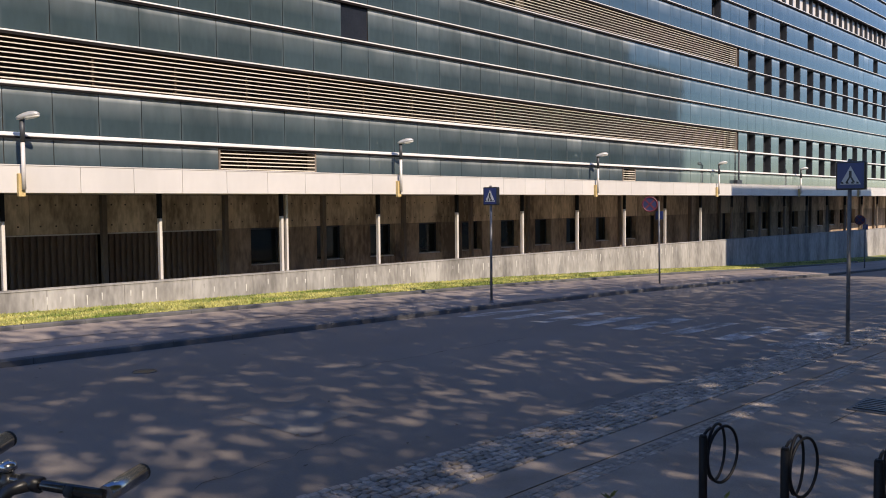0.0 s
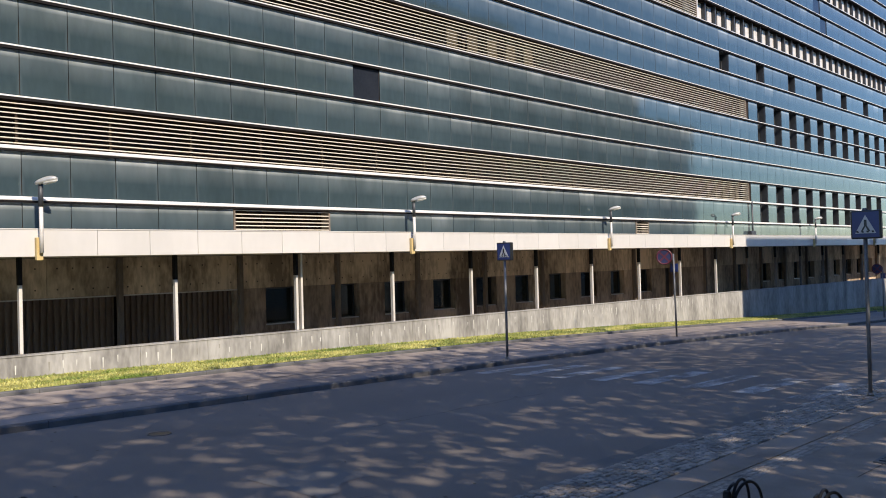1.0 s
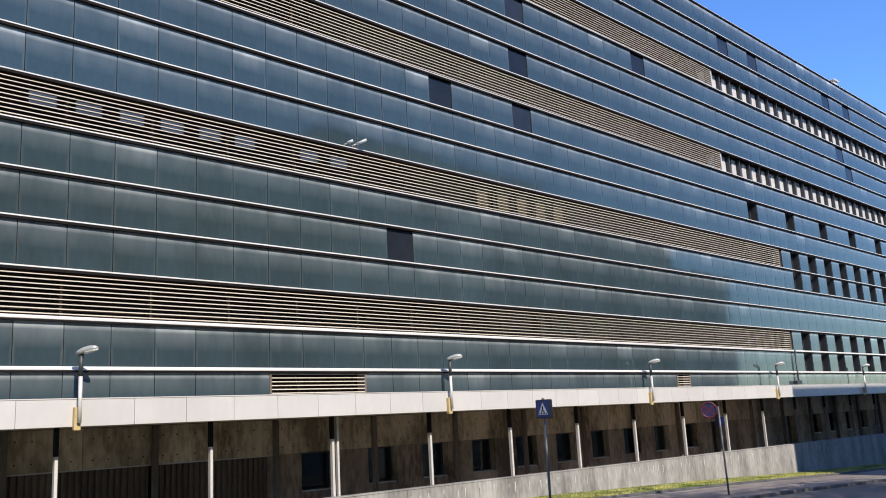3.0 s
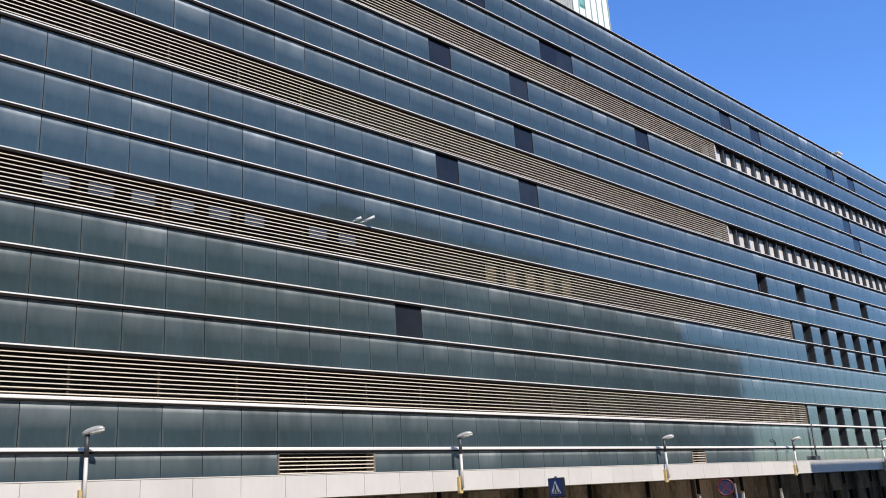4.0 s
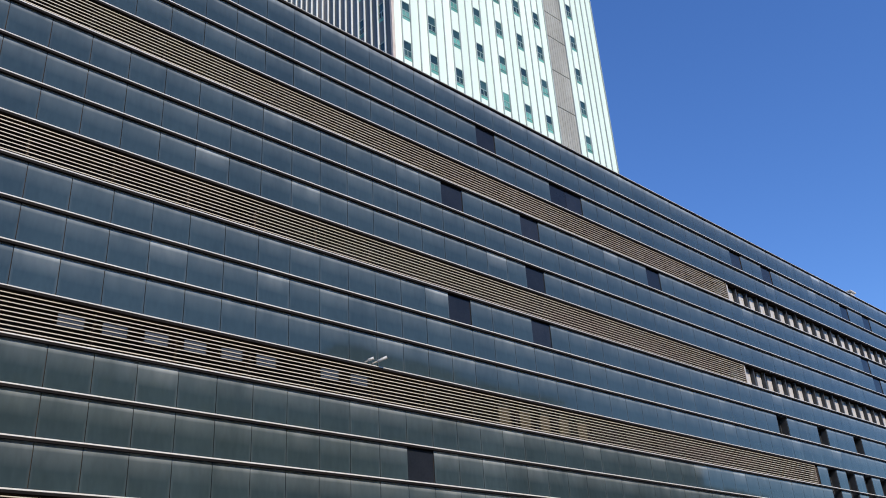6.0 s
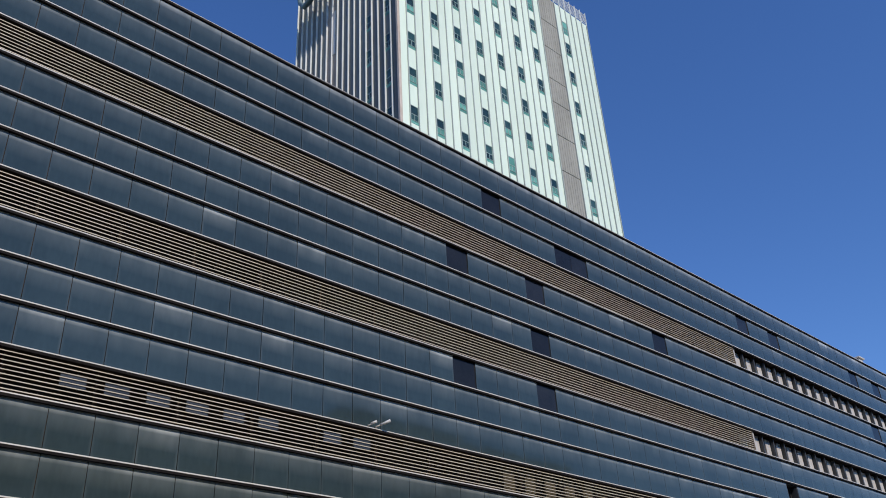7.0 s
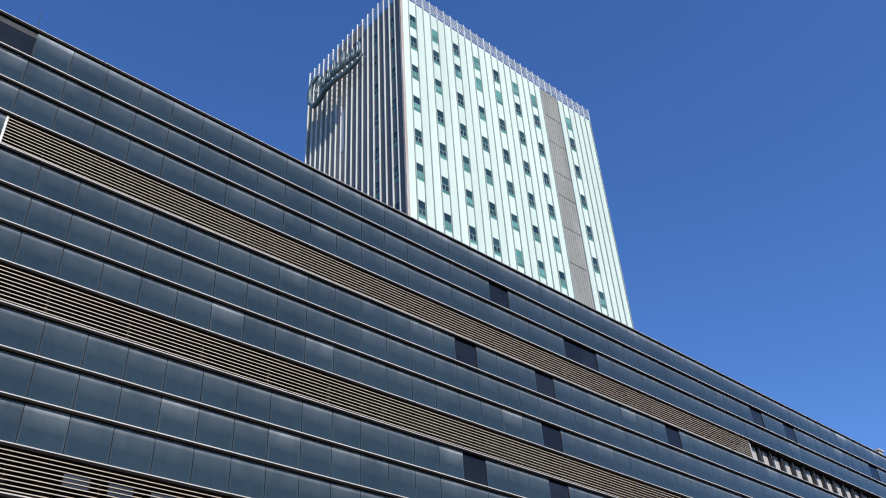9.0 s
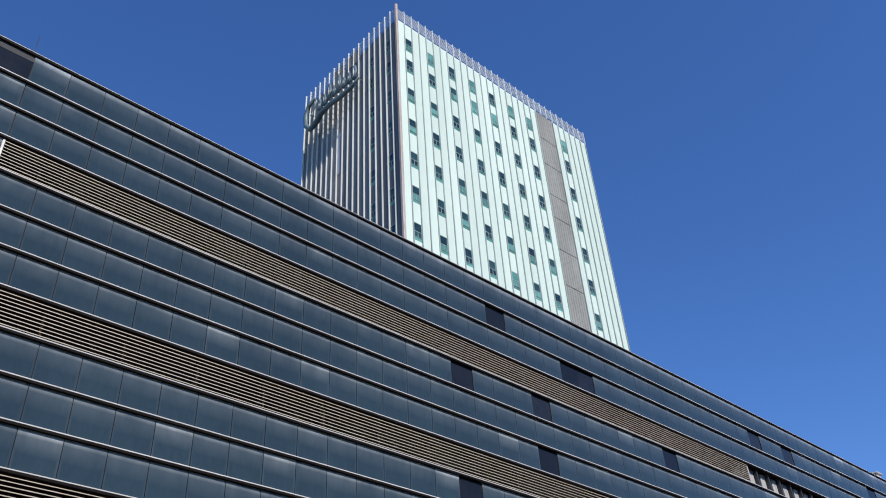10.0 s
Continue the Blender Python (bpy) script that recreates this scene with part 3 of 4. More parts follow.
    part("frame", box_mesh("frame", [(c + 0.53, c + 0.6, FY + 0.34, FY + 0.4, z0 + 0.03, z1 - 0.03), (c + 1.4, c + 1.47, FY + 0.34, FY + 0.4, z0 + 0.03, z1 - 0.03)]
                       + ([(c + 0.6, c + 1.4, FY + 0.34, FY + 0.4, split - 0.04, split + 0.04)] if split else []), M_DARKMETAL), w)


for c in TALL_WINDOWS:
    tall_window(c, row_z(0) + 0.03, row_z(2) - 0.07, row_z(1))
    tall_window(c, row_z(4) + 0.03, row_z(6) - 0.07, row_z(5))
for c in SINGLE_WINDOWS:
    tall_window(c, row_z(7) + 0.03, row_z(8) - 0.07, 0)
# recessed strips with pale upright fins
fin_mesh = bevel_box("upright_fin", 0, 0.42, 0.25, 0.32, 0.06, ROWH - 0.1, M_COLUMN, 0.01)
post_mesh = bevel_box("fin_post", 0, 0.1, 0.08, 0.4, 0.06, ROWH - 0.06, M_DARKMETAL, 0.01)
for k in FIN_ROWS:
    part("jamb", bevel_box("jamb", 36.42, 36.62, FY + 0.02, FY + 0.7, row_z(k) + 0.03, row_z(k + 1) - 0.07, M_BAND, 0.008), office, "white reveal at the end of the louvre")
    strip_glass = part("window_strip", box_mesh("window_strip", [(36.62, RIGHT, FY + 0.55, FY + 0.58, row_z(k), row_z(k + 1))], M_GLASS_WINDOW), office, "recessed window strip behind pale upright fins")
    for i in range(58):
        part("upright_fin", fin_mesh, strip_glass, at=(grid_x(36.95 + i), FY, row_z(k)))
        part("fin_post", post_mesh, strip_glass, at=(grid_x(37.4 + i), FY, row_z(k)))

# white fascia band with joints
BY = 18.55
fascia = part("fascia", box_mesh("fascia_core", [(LEFT, RIGHT, BY + 0.03, FY + 0.5, 2.45, 2.96)], M_SOFFIT), office, "white metal fascia band")
fascia_panel = bevel_box("fascia_panel", 0.004, 1.196, 0, 0.029, 0, 0.56, M_BAND, 0.006)
for i in range(64):
    part("fascia_panel", fascia_panel, fascia, at=(6.72 + 1.2 * (i - 12), BY, 2.42))
part("fascia_cap", bevel_box("fascia_cap", LEFT, RIGHT, BY - 0.01, FY, 2.984, 3.01, M_BAND, 0.004), fascia)
part("soffit", box_mesh("soffit", [(LEFT, RIGHT, BY + 0.03, 21.5, 2.43, 2.449)], M_SOFFIT), office, "shaded grey soffit")

# ---- sunken court behind the low wall ----
RY = 21.5
BAY = 3.53
# unseen floor, made pale and set high to bounce sun onto the wall
part("court_floor", box_mesh("court_floor", [(LEFT, RIGHT, 19.3, RY + 0.6, -3.3, -1.0)], M_BOUNCE_FLOOR), office, "unseen pale floor added to bounce light into the court")
lower = part("lower_wall", box_mesh("lower_wall_core", [(LEFT, RIGHT, RY + 0.45, RY + 0.5, -2.6, 2.43)], M_PLENUM), office, "stained brown concrete wall with square windows")
WINDOWS = [14.25, 16.68, 18.93, 21.24, 23.52, 25.83, 28.05, 30.3, 32.58, 34.93, 48.55, 50.82, 53.2, 55.45, 57.8, 60.1, 62.4, 64.7, 67.0]
DOORS = [(37.35, 38.2), (45.3, 46.3)]
WINDOWS = [w - 0.04 + max(0, w - 30) * 0.024 for w in WINDOWS]
DOORS = [(a + (a - 30) * 0.024, b + (b - 30) * 0.024) for a, b in DOORS]
WIN_W, WIN_Z0, WIN_Z1 = 1.15, 0.33, 1.45
HOLES = sorted([(w, w + WIN_W, WIN_Z0) for w in WINDOWS] + [(a, b, -2.6) for a, b in DOORS])
x = 13.15
slabs = []
for a, b, z in HOLES:
    slabs.append((x, a, -2.6, WIN_Z1 - 0.004))
    if z > 0:
        slabs.append((a, b, -2.6, z))
    x = b
slabs.append((x, RIGHT, -2.6, WIN_Z1 - 0.004))
for a, b, z0, z1 in slabs:
    while b - a > 2.4:
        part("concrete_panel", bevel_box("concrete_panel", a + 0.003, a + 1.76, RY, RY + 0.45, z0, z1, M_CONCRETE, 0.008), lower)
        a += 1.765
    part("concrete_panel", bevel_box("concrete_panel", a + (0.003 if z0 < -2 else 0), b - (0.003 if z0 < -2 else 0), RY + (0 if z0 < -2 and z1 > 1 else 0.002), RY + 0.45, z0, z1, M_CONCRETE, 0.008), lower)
upper_panel = bevel_box("upper_panel", 0.004, BAY / 2 - 0.004, 0, 0.45, 0, 0.97, M_CONCRETE_PALE, 0.006)
holes_mesh = []
for px in (0.25, 0.62, 1.12, 1.5):
    for pz in (0.2, 0.72):
        holes_mesh.append((px - 0.018, px + 0.018, -0.003, 0.02, pz - 0.018, pz + 0.018))
tie_mesh = box_mesh("tie_holes", holes_mesh, M_HOLE)
for i in range(-12, 44):
    at = (9.78 + i * BAY / 2, RY, WIN_Z1)
    p = part("concrete_panel", upper_panel, lower, at=at)
    if i < 10:
        part("tie_holes", tie_mesh, p)
for i in range(-6, 25):
    part("pilaster", bevel_box("pilaster", 9.78 + i * BAY - 0.065, 9.78 + i * BAY + 0.065, RY - 0.15, RY - 0.001, -2.6, 2.425, M_PILASTER, 0.012), lower, "darker concrete pilaster")


def square_window(x):
    w = part("window", box_mesh("window_frame", [(x, x + 0.06, RY + 0.27, RY + 0.36, WIN_Z0, WIN_Z1), (x + WIN_W - 0.06, x + WIN_W, RY + 0.27, RY + 0.36, WIN_Z0, WIN_Z1),
             (x + 0.06, x + WIN_W - 0.06, RY + 0.27, RY + 0.36, WIN_Z1 - 0.06, WIN_Z1), (x + 0.06, x + WIN_W - 0.06, RY + 0.27, RY + 0.36, WIN_Z0, WIN_Z0 + 0.06)], M_DARKMETAL),
             office, "square window set deep in concrete")
    part("pane", box_mesh("pane", [(x + 0.06, x + WIN_W - 0.06, RY + 0.31, RY + 0.33, WIN_Z0 + 0.06, WIN_Z1 - 0.06)], M_GLASS_WINDOW), w)
    part("sill", bevel_box("sill", x + 0.02, x + WIN_W - 0.02, RY + 0.05, RY + 0.27, WIN_Z0, WIN_Z0 + 0.03, M_COLUMN, 0.005), w, "pale metal sill")


for w in WINDOWS:
    square_window(w)
for a, b in DOORS:
    d = part("door", bevel_box("door_leaf", a + 0.03, b - 0.03, RY + 0.3, RY + 0.35, -2.6, WIN_Z1 - 0.02, M_DARKMETAL, 0.01), office, "plain dark door in the concrete wall")
    part("handle", bevel_box("handle", a + 0.1, a + 0.22, RY + 0.24, RY + 0.3, -0.1, -0.06, M_COLUMN, 0.005), d)


def shutter(x0, x1):
    """Corrugated metal closing one bay."""
    verts, faces = [], []
    x, k = x0, 0
    pitch = (0.075, 0.02, 0.045, 0.02)
    deep = (0, 0, 0.06, 0.06)
    pts = []
    while x < x1:
        pts.append((x, RY + 0.12 + deep[k % 4]))
        x += pitch[k % 4]
        k += 1
    pts.append((x1, pts[-1][1]))
    for px, py in pts:
        verts += [(px, py, -2.6), (px, py, WIN_Z1 - 0.005)]
    for i in range(len(pts) - 1):
        faces.append((2 * i, 2 * i + 2, 2 * i + 3, 2 * i + 1))
    k = len(verts)
    verts += [(vx, vy + 0.02, vz) for vx, vy, vz in verts]
    faces += [tuple(reversed([i + k for i in f])) for f in faces]
    sh = part("shutter", mesh_of("shutter", verts, faces, M_SHUTTER), office, "dark brown corrugated metal shutter")
    part("head_rail", bevel_box("head_rail", x0 - 0.01, x1 + 0.01, RY - 0.012, RY + 0.1, WIN_Z1 - 0.035, WIN_Z1 - 0.006, M_COLUMN, 0.004), sh, "pale steel head rail")


for i in range(-6, 1):
    x0 = 9.78 + i * BAY
    shutter(x0 + 0.075, x0 + BAY - 0.075)
COLS = [6.63 + 3.565 * i for i in range(-4, 22)]
for x in COLS:
    # columns past x 41 take a darker colour for the block's shade
    post = part("column", bevel_box("column", x - 0.036, x + 0.036, 19.36, 19.48, -1.02, 1.82, M_COLUMN if x < 41 else M_PILASTER, 0.012), office, "slim pale steel column" if x < 41 else "slim steel column darkened for shade")
    # a near-black sleeve stands in for the fascia's shade on the column top
    part("head", bevel_box("column_shade", x - 0.042, x + 0.042, 19.355, 19.485, 1.82, 2.425, M_RACK, 0.012), post, "column top darkened for the shade of the fascia")
part("column", bevel_box("column", 13.89, 13.95, 19.36, 19.47, -1.02, 2.425, M_COLUMN, 0.01), office, "slim pale steel column")
pipe = part("downpipe", tube_mesh("downpipe", [(41.6, FY - 0.1, 4.75), (41.6, FY - 0.1, 3.3), (41.62, FY - 0.12, 3.05)], 0.045, M_DARKMETAL), office, "dark pipe on the facade")
part("junction_box", bevel_box("junction_box", 41.2, 41.75, FY - 0.22, FY - 0.02, 3.01, 3.22, M_DARKMETAL, 0.02), office, "dark box on the fascia")
spot = thing("wall_light", "small white arm lamp on the glass facade", "lamp", at=(along(14.3), FY, 10.15))
for name, dx, reach in (("head", 0.0, 1.0), ("head", -0.27, 0.6)):
    part("arm", tube_mesh("arm", [(dx, 0.0, 0), (dx + 0.03, -0.08, 0.01), (dx + 0.08 * reach, -0.16 * reach, 0.04)], 0.02, M_COLUMN), spot)
    part(name, tube_mesh(name, [(dx + 0.07 * reach, -0.15 * reach, 0.035), (dx + 0.28 * reach, -0.36 * reach, 0.15 * reach)], [0.035, 0.045], M_SIGNWHITE), spot)
vent = thing("roof_vent", "white metal vent on the flat roof", "vent", at=(along(grid_x(53.3)), 19.6, ROOF_Z - 0.02))
part("body", bevel_box("vent_body", -0.3, 0.3, -0.3, 0.3, 0, 0.75, M_BAND, 0.03), vent)
part("cap", bevel_box("vent_cap", -0.4, 0.4, -0.4, 0.4, 0.75, 0.87, M_BAND, 0.03), vent)

aerial = thing("antenna", "thin dark whip antenna on the roof edge", "antenna", at=(along(2.5), 19.3, ROOF_Z - 0.02))
part("whip", tube_mesh("whip", [(0, 0, 0.03), (0, 0, 1.3)], [0.014, 0.008], M_DARKMETAL, 8), aerial)
part("foot", tube_mesh("foot", [(0, 0, 0), (0, 0, 0.04)], [0.05, 0.03], M_DARKMETAL, 10), aerial)

# ---- low concrete wall ----
WY = 19.03
low_wall = thing("low_wall", "low cast concrete wall with pale lime streaks", "wall")
low_wall.location.z, low_wall.rotation_euler.y = 0.07, 0.0052
W_TOP = 0.28
for i in range(48):
    x0 = -8.0 + i * 1.8
    x1 = x0 + 1.8
    zb = lie(x1) - 0.3
    part("wall_panel", bevel_box("wall_panel", x0 + 0.003, x1 - 0.003, WY, WY + 0.28, zb, W_TOP, M_WALL, 0.01), low_wall)
part("coping", bevel_box("coping", -8, 78.4, WY - 0.015, WY + 0.295, W_TOP, W_TOP + 0.035, M_WALL, 0.01), low_wall, "thin pale concrete coping")
rng = random.Random(11)
x = 5.2
while x < 40:
    top = rng.uniform(0.06, 0.16)
    foot = max(lie(x) + 0.03, top - rng.uniform(0.1, 0.34))
    w = rng.uniform(0.010, 0.022)
    if foot < top - 0.05:
        me = mesh_of("lime_streak", [(x - w, WY - 0.003, top), (x + w, WY - 0.003, top), (x + w * 0.5, WY - 0.003, foot), (x - w * 0.5, WY - 0.003, foot),
                                     (x - w, WY + 0.01, top), (x + w, WY + 0.01, top), (x + w * 0.5, WY + 0.01, foot), (x - w * 0.5, WY + 0.01, foot)],
                     [(3, 2, 1, 0), (4, 5, 6, 7), (0, 1, 5, 4), (1, 2, 6, 5), (2, 3, 7, 6), (3, 0, 4, 7)], M_LIME if rng.random() < 0.85 else M_STAIN)
        part("lime_streak", me, low_wall)
    x += rng.choice((0.3, 0.35, 0.62, 0.7))


# ---- lamps on the fascia ----
def fascia_lamp():
    lamp = thing("wall_lamp", "street lamp on a short pole bracketed to the fascia", "lamp", "lamps along the fascia")
    part("bracket", bevel_box("bracket", -0.07, 0.07, -0.1, 0.0, -0.1, 0.38, M_BRACKET, 0.012), lamp, "ochre bracket plate")
    part("pole", tube_mesh("pole", [(0.02, -0.14, 0.05), (0.02, -0.14, 1.02)], 0.042, M_COLUMN, 12), lamp, "pale lower pole")
    part("sleeve", tube_mesh("sleeve", [(0.02, -0.14, 1.02), (0.02, -0.14, 1.5)], 0.05, M_DARKMETAL, 12), lamp, "dark upper pole")
    shell, bowl = [], []
    for i in range(9):
        u = i / 8
        shell.append((-0.08 + u * 0.32, -0.12 - u * 0.34, 1.5 + 0.09 * math.sin(u * math.pi * 0.55)))
    rad = [0.03, 0.05, 0.06, 0.066, 0.07, 0.07, 0.066, 0.055, 0.02]
    part("head", tube_mesh("head", shell, rad, M_LAMPGREY, 12), lamp, "grey oval lamp head")
    part("bowl", tube_mesh("bowl", [(p[0], p[1], p[2] - 0.035) for p in shell[3:]], [r * 0.8 for r in rad[3:]], M_LAMPGLASS, 12), lamp, "pale lamp bowl")
    return lamp


lamp = fascia_lamp()
lamp.location = (7.52, BY, 2.44)
for i in range(1, 7):
    copy_thing(lamp, pose(7.52 + 11.03 * i, BY, 2.44))


# ---- signs ----
def crossing_sign(x, y, top, size, label):
    z = lie(x) + (WALK if y > 9 else -0.03)
    s = thing("crossing_sign", label, "sign", "crossing signs", at=(x, y, z))
    part("pole", tube_mesh("pole", [(0, 0, -0.1), (0, 0, top)], 0.032, M_POLE, 12), s, "grey steel pole")
    part("foot", tube_mesh("foot", [(0, 0, 0.0), (0, 0, 0.05)], [0.06, 0.04], M_POLE, 12), s)
    h = size / 2
    part("housing", bevel_box("housing", -0.07, 0.04, -h - 0.045, h - 0.015, top - size - 0.035, top - 0.005, M_BLACK, 0.02), s, "black sign box")
    part("finial", tube_mesh("finial", [(0, 0, top - 0.01), (0, 0, top + 0.035)], [0.045, 0.03], M_POLE, 12), s)
    zc = top - 0.02 - h

    def flat(pts, xo, material, name, label=""):
        k = len(pts)
        verts = [(xo + 0.06, a - 0.03, zc + b) for a, b in pts] + [(xo + 0.064, a - 0.03, zc + b) for a, b in pts]
        faces = [tuple(range(k)), tuple(range(2 * k - 1, k - 1, -1))] + [(i, (i + 1) % k, k + (i + 1) % k, k + i) for i in range(k)]
        part(name, mesh_of(name, verts, faces, material), s, label)
    flat([(-h * 0.94, -h * 0.94), (h * 0.94, -h * 0.94), (h * 0.94, h * 0.94), (-h * 0.94, h * 0.94)], -0.133, M_BLUE, "plate", "blue square sign face")
    flat([(-h * 0.74, -h * 0.66), (h * 0.74, -h * 0.66), (0, h * 0.72)], -0.137, M_SIGNWHITE, "triangle", "white triangle")
    flat([(-h * 0.1, -h * 0.1), (h * 0.1, -h * 0.1), (h * 0.09, h * 0.36), (-h * 0.09, h * 0.36)], -0.141, M_BLACK, "bar")
    flat([(-h * 0.36, -h * 0.52), (-h * 0.2, -h * 0.52), (h * 0.02, -h * 0.1), (-h * 0.1, -h * 0.1)], -0.141, M_BLACK, "bar")
    flat([(h * 0.2, -h * 0.52), (h * 0.34, -h * 0.52), (h * 0.1, -h * 0.1), (-h * 0.02, -h * 0.1)], -0.141, M_BLACK, "bar")
    for i in range(4):
        a = -h * 0.62 + i * h * 0.36
        flat([(a, -h * 0.6), (a + h * 0.17, -h * 0.6), (a + h * 0.2, -h * 0.46), (a + h * 0.05, -h * 0.46)], -0.144, M_BLACK, "bar")
    return s


crossing_sign(17.22, 13.87, 2.95, 0.43, "blue zebra crossing sign on a grey pole by the kerb")
crossing_sign(15.19, 4.62, 3.05, 0.44, "large blue zebra crossing sign beside the granite setts")


def stopping_sign(x, y, top, lean, label):
    s = thing("parking_sign", label, "sign", "round signs", at=(x, y, lie(x) + WALK))
    part("pole", tube_mesh("pole", [(0, 0, -0.1), (lean, 0, top)], 0.032, M_POLE, 12), s, "grey steel pole")
    c = Vector((lean - 0.06, 0, top - 0.1))
    face = Vector((-0.86, -0.51, 0)).normalized()
    c = c + face * 0.02 + Vector((-0.2, 0.2, 0))
    part("arm", tube_mesh("arm", [(lean, 0, top - 0.1), c], 0.015, M_POLE, 8), s)
    side, up = Vector((0.51, -0.86, 0)).normalized(), Vector((0, 0, 1))
    part("disc", tube_mesh("disc", [c, c + face * 0.02], [0.27, 0.27], M_SHADE_NAVY, 28), s, "blue sign disc darkened for shade")
    rim = [c + face * 0.02 + (side * math.cos(a) + up * math.sin(a)) * 0.243 for a in [2 * math.pi * i / 32 for i in range(32)]]
    part("ring", tube_mesh("ring", rim, 0.028, M_RED, 6, True), s, "red ring")
    for a in (math.pi / 4, -math.pi / 4):
        d, e = side * math.cos(a) + up * math.sin(a), (up * math.cos(a) - side * math.sin(a)) * 0.026
        quad = [c + d * 0.23 - e, c + d * 0.23 + e, c - d * 0.23 + e, c - d * 0.23 - e]
        verts = [q + face * 0.021 for q in quad] + [q + face * 0.027 for q in quad]
        part("cross_bar", mesh_of("cross_bar", verts, [(3, 2, 1, 0), (4, 5, 6, 7), (0, 1, 5, 4), (1, 2, 6, 5), (2, 3, 7, 6), (3, 0, 4, 7)], M_RED), s, "red diagonal bar")
    part("small_plate", bevel_box("small_plate", lean + 0.03, lean + 0.05, -0.14, 0.14, top - 0.62, top - 0.34, M_BLUE, 0.004), s, "small blue plate facing away")
    return s


stopping_sign(27.11, 14.4, 2.84, -0.08, "round red and blue sign on a leaning pole")
stopping_sign(49.66, 14.3, 2.7, 0.0, "round red and blue sign farther along the kerb")


# ---- bicycle racks: posts with a coiled ring ----
def bike_rack():
    r = thing("bike_rack", "black steel rack post with a coiled wheel ring", "bike rack", "bicycle racks in a row")
    part("post", tube_mesh("post", [(0, 0, -0.1), (0, 0, 0.735), (0, 0, 0.74)], [0.026, 0.026, 0.021], M_RACK, 14), r)
    part("cap", tube_mesh("cap", [(0, 0, 0.738), (0, 0, 0.752)], [0.025, 0.018], M_RACK, 14), r)
    for dx, dy, dz, turn in ((0.185, 0.0, 0.605, 0.12), (0.185, -0.045, 0.597, -0.107)):
        loop = [(dx + 0.178 * math.cos(turn) * math.cos(a), dy + 0.178 * math.sin(turn) * math.cos(a), dz + 0.178 * math.sin(a)) for a in [2 * math.pi * i / 40 for i in range(40)]]
        part("ring", tube_mesh("ring", loop, 0.0095, M_RACK, 8, True), r, "black steel ring")
    part("hook", tube_mesh("hook", [(0.0, 0.0, 0.735), (0.02, 0.0, 0.752), (0.06, 0.004, 0.765), (0.11, 0.006, 0.772)], 0.0095, M_RACK, 8), r)
    return r


rack = bike_rack()
rack.location = (5.03, 2.37, lie(5.03) - 0.02)
copy_thing(rack, pose(5.1, 1.89, lie(5.1) - 0.025))
copy_thing(rack, pose(5.22, 1.41, lie(5.22) - 0.03))


# ---- bicycle: front end reaches into view ----
def bicycle():
    b = thing("bicycle", "parked black bicycle with a polished bullhorn handlebar", "bicycle", at=(0.147, 0, 0.005))
    zt = lie(1.0)
    F, S = Vector((1.36, 3.03, 0)), Vector((0.31, 2.61, 0))
    d = (F - S).normalized()
    up = Vector((0, 0, 1))
    side = Vector((-d.y, d.x, 0))

    def wheel(c):
        ring = [c + (d * math.cos(a) + up * math.sin(a)) * 0.33 for a in [2 * math.pi * i / 40 for i in range(40)]]
        w = part("wheel", tube_mesh("tyre", ring, 0.016, M_RUBBER, 8, True), b, "black tyre")
        part("rim", tube_mesh("rim", [c + (p - c) * 0.94 for p in ring], 0.009, M_CHROME, 6, True), w)
        for i in range(0, 40, 2):
            part("spoke", tube_mesh("spoke", [c, ring[i]], 0.0015, M_CHROME, 4), w)
    rear, front = S + up * (0.346 + zt), F + up * (0.346 + zt)
    wheel(rear)
    wheel(front)
    head_top, head_low = Vector((0.90, 2.92, 1.06)), Vector((1.04, 2.90, 0.82))
    seat_top, bb = S + d * 0.28 + up * 0.9, S + d * 0.42 + up * 0.3
    for name, a, c, r in (("top_tube", seat_top - up * 0.08, head_top - up * 0.05, 0.016), ("down_tube", bb, head_low, 0.018), ("seat_tube", bb, seat_top, 0.016),
                          ("head_tube", head_low, head_top, 0.022)):
        part(name, tube_mesh(name, [a, c], r, M_BLACK), b)
    for s in (-0.045, 0.045):
        part("fork_blade", tube_mesh("fork_blade", [head_low, front + side * s], 0.011, M_BLACK), b)
        part("chain_stay", tube_mesh("chain_stay", [bb, rear + side * s], 0.009, M_BLACK), b)
        part("seat_stay", tube_mesh("seat_stay", [seat_top - up * 0.08, rear + side * s], 0.008, M_BLACK), b)
    part("kickstand", tube_mesh("kickstand", [bb, bb + side * 0.18 - up * (bb.z - zt)], 0.008, M_BLACK), b)
    part("saddle", tube_mesh("saddle", [seat_top + up * 0.06 - d * 0.12, seat_top + up * 0.07, seat_top + up * 0.06 + d * 0.14], [0.07, 0.05, 0.02], M_RUBBER), b)
    mid = Vector((1.016, 2.86, 1.202))
    right, left = Vector((1.153, 2.64, 1.176)), Vector((0.88, 3.08, 1.238))
    tip_r, tip_l = Vector((1.348, 2.77, 1.174)), Vector((1.078, 3.21, 1.268))
    part("stem", tube_mesh("stem", [head_top, Vector((0.90, 2.92, 1.12)), Vector((0.96, 2.90, 1.185)), mid], [0.024, 0.026, 0.024, 0.026], M_BLACK), b, "black stem")
    part("clamp", tube_mesh("clamp", [mid + (left - mid) * -0.14, mid + (left - mid) * 0.14], 0.027, M_BLACK), b)
    bar = part("handlebar", tube_mesh("handlebar", [left, mid, right], 0.018, M_BARMETAL, 12), b, "worn dark metal bar")
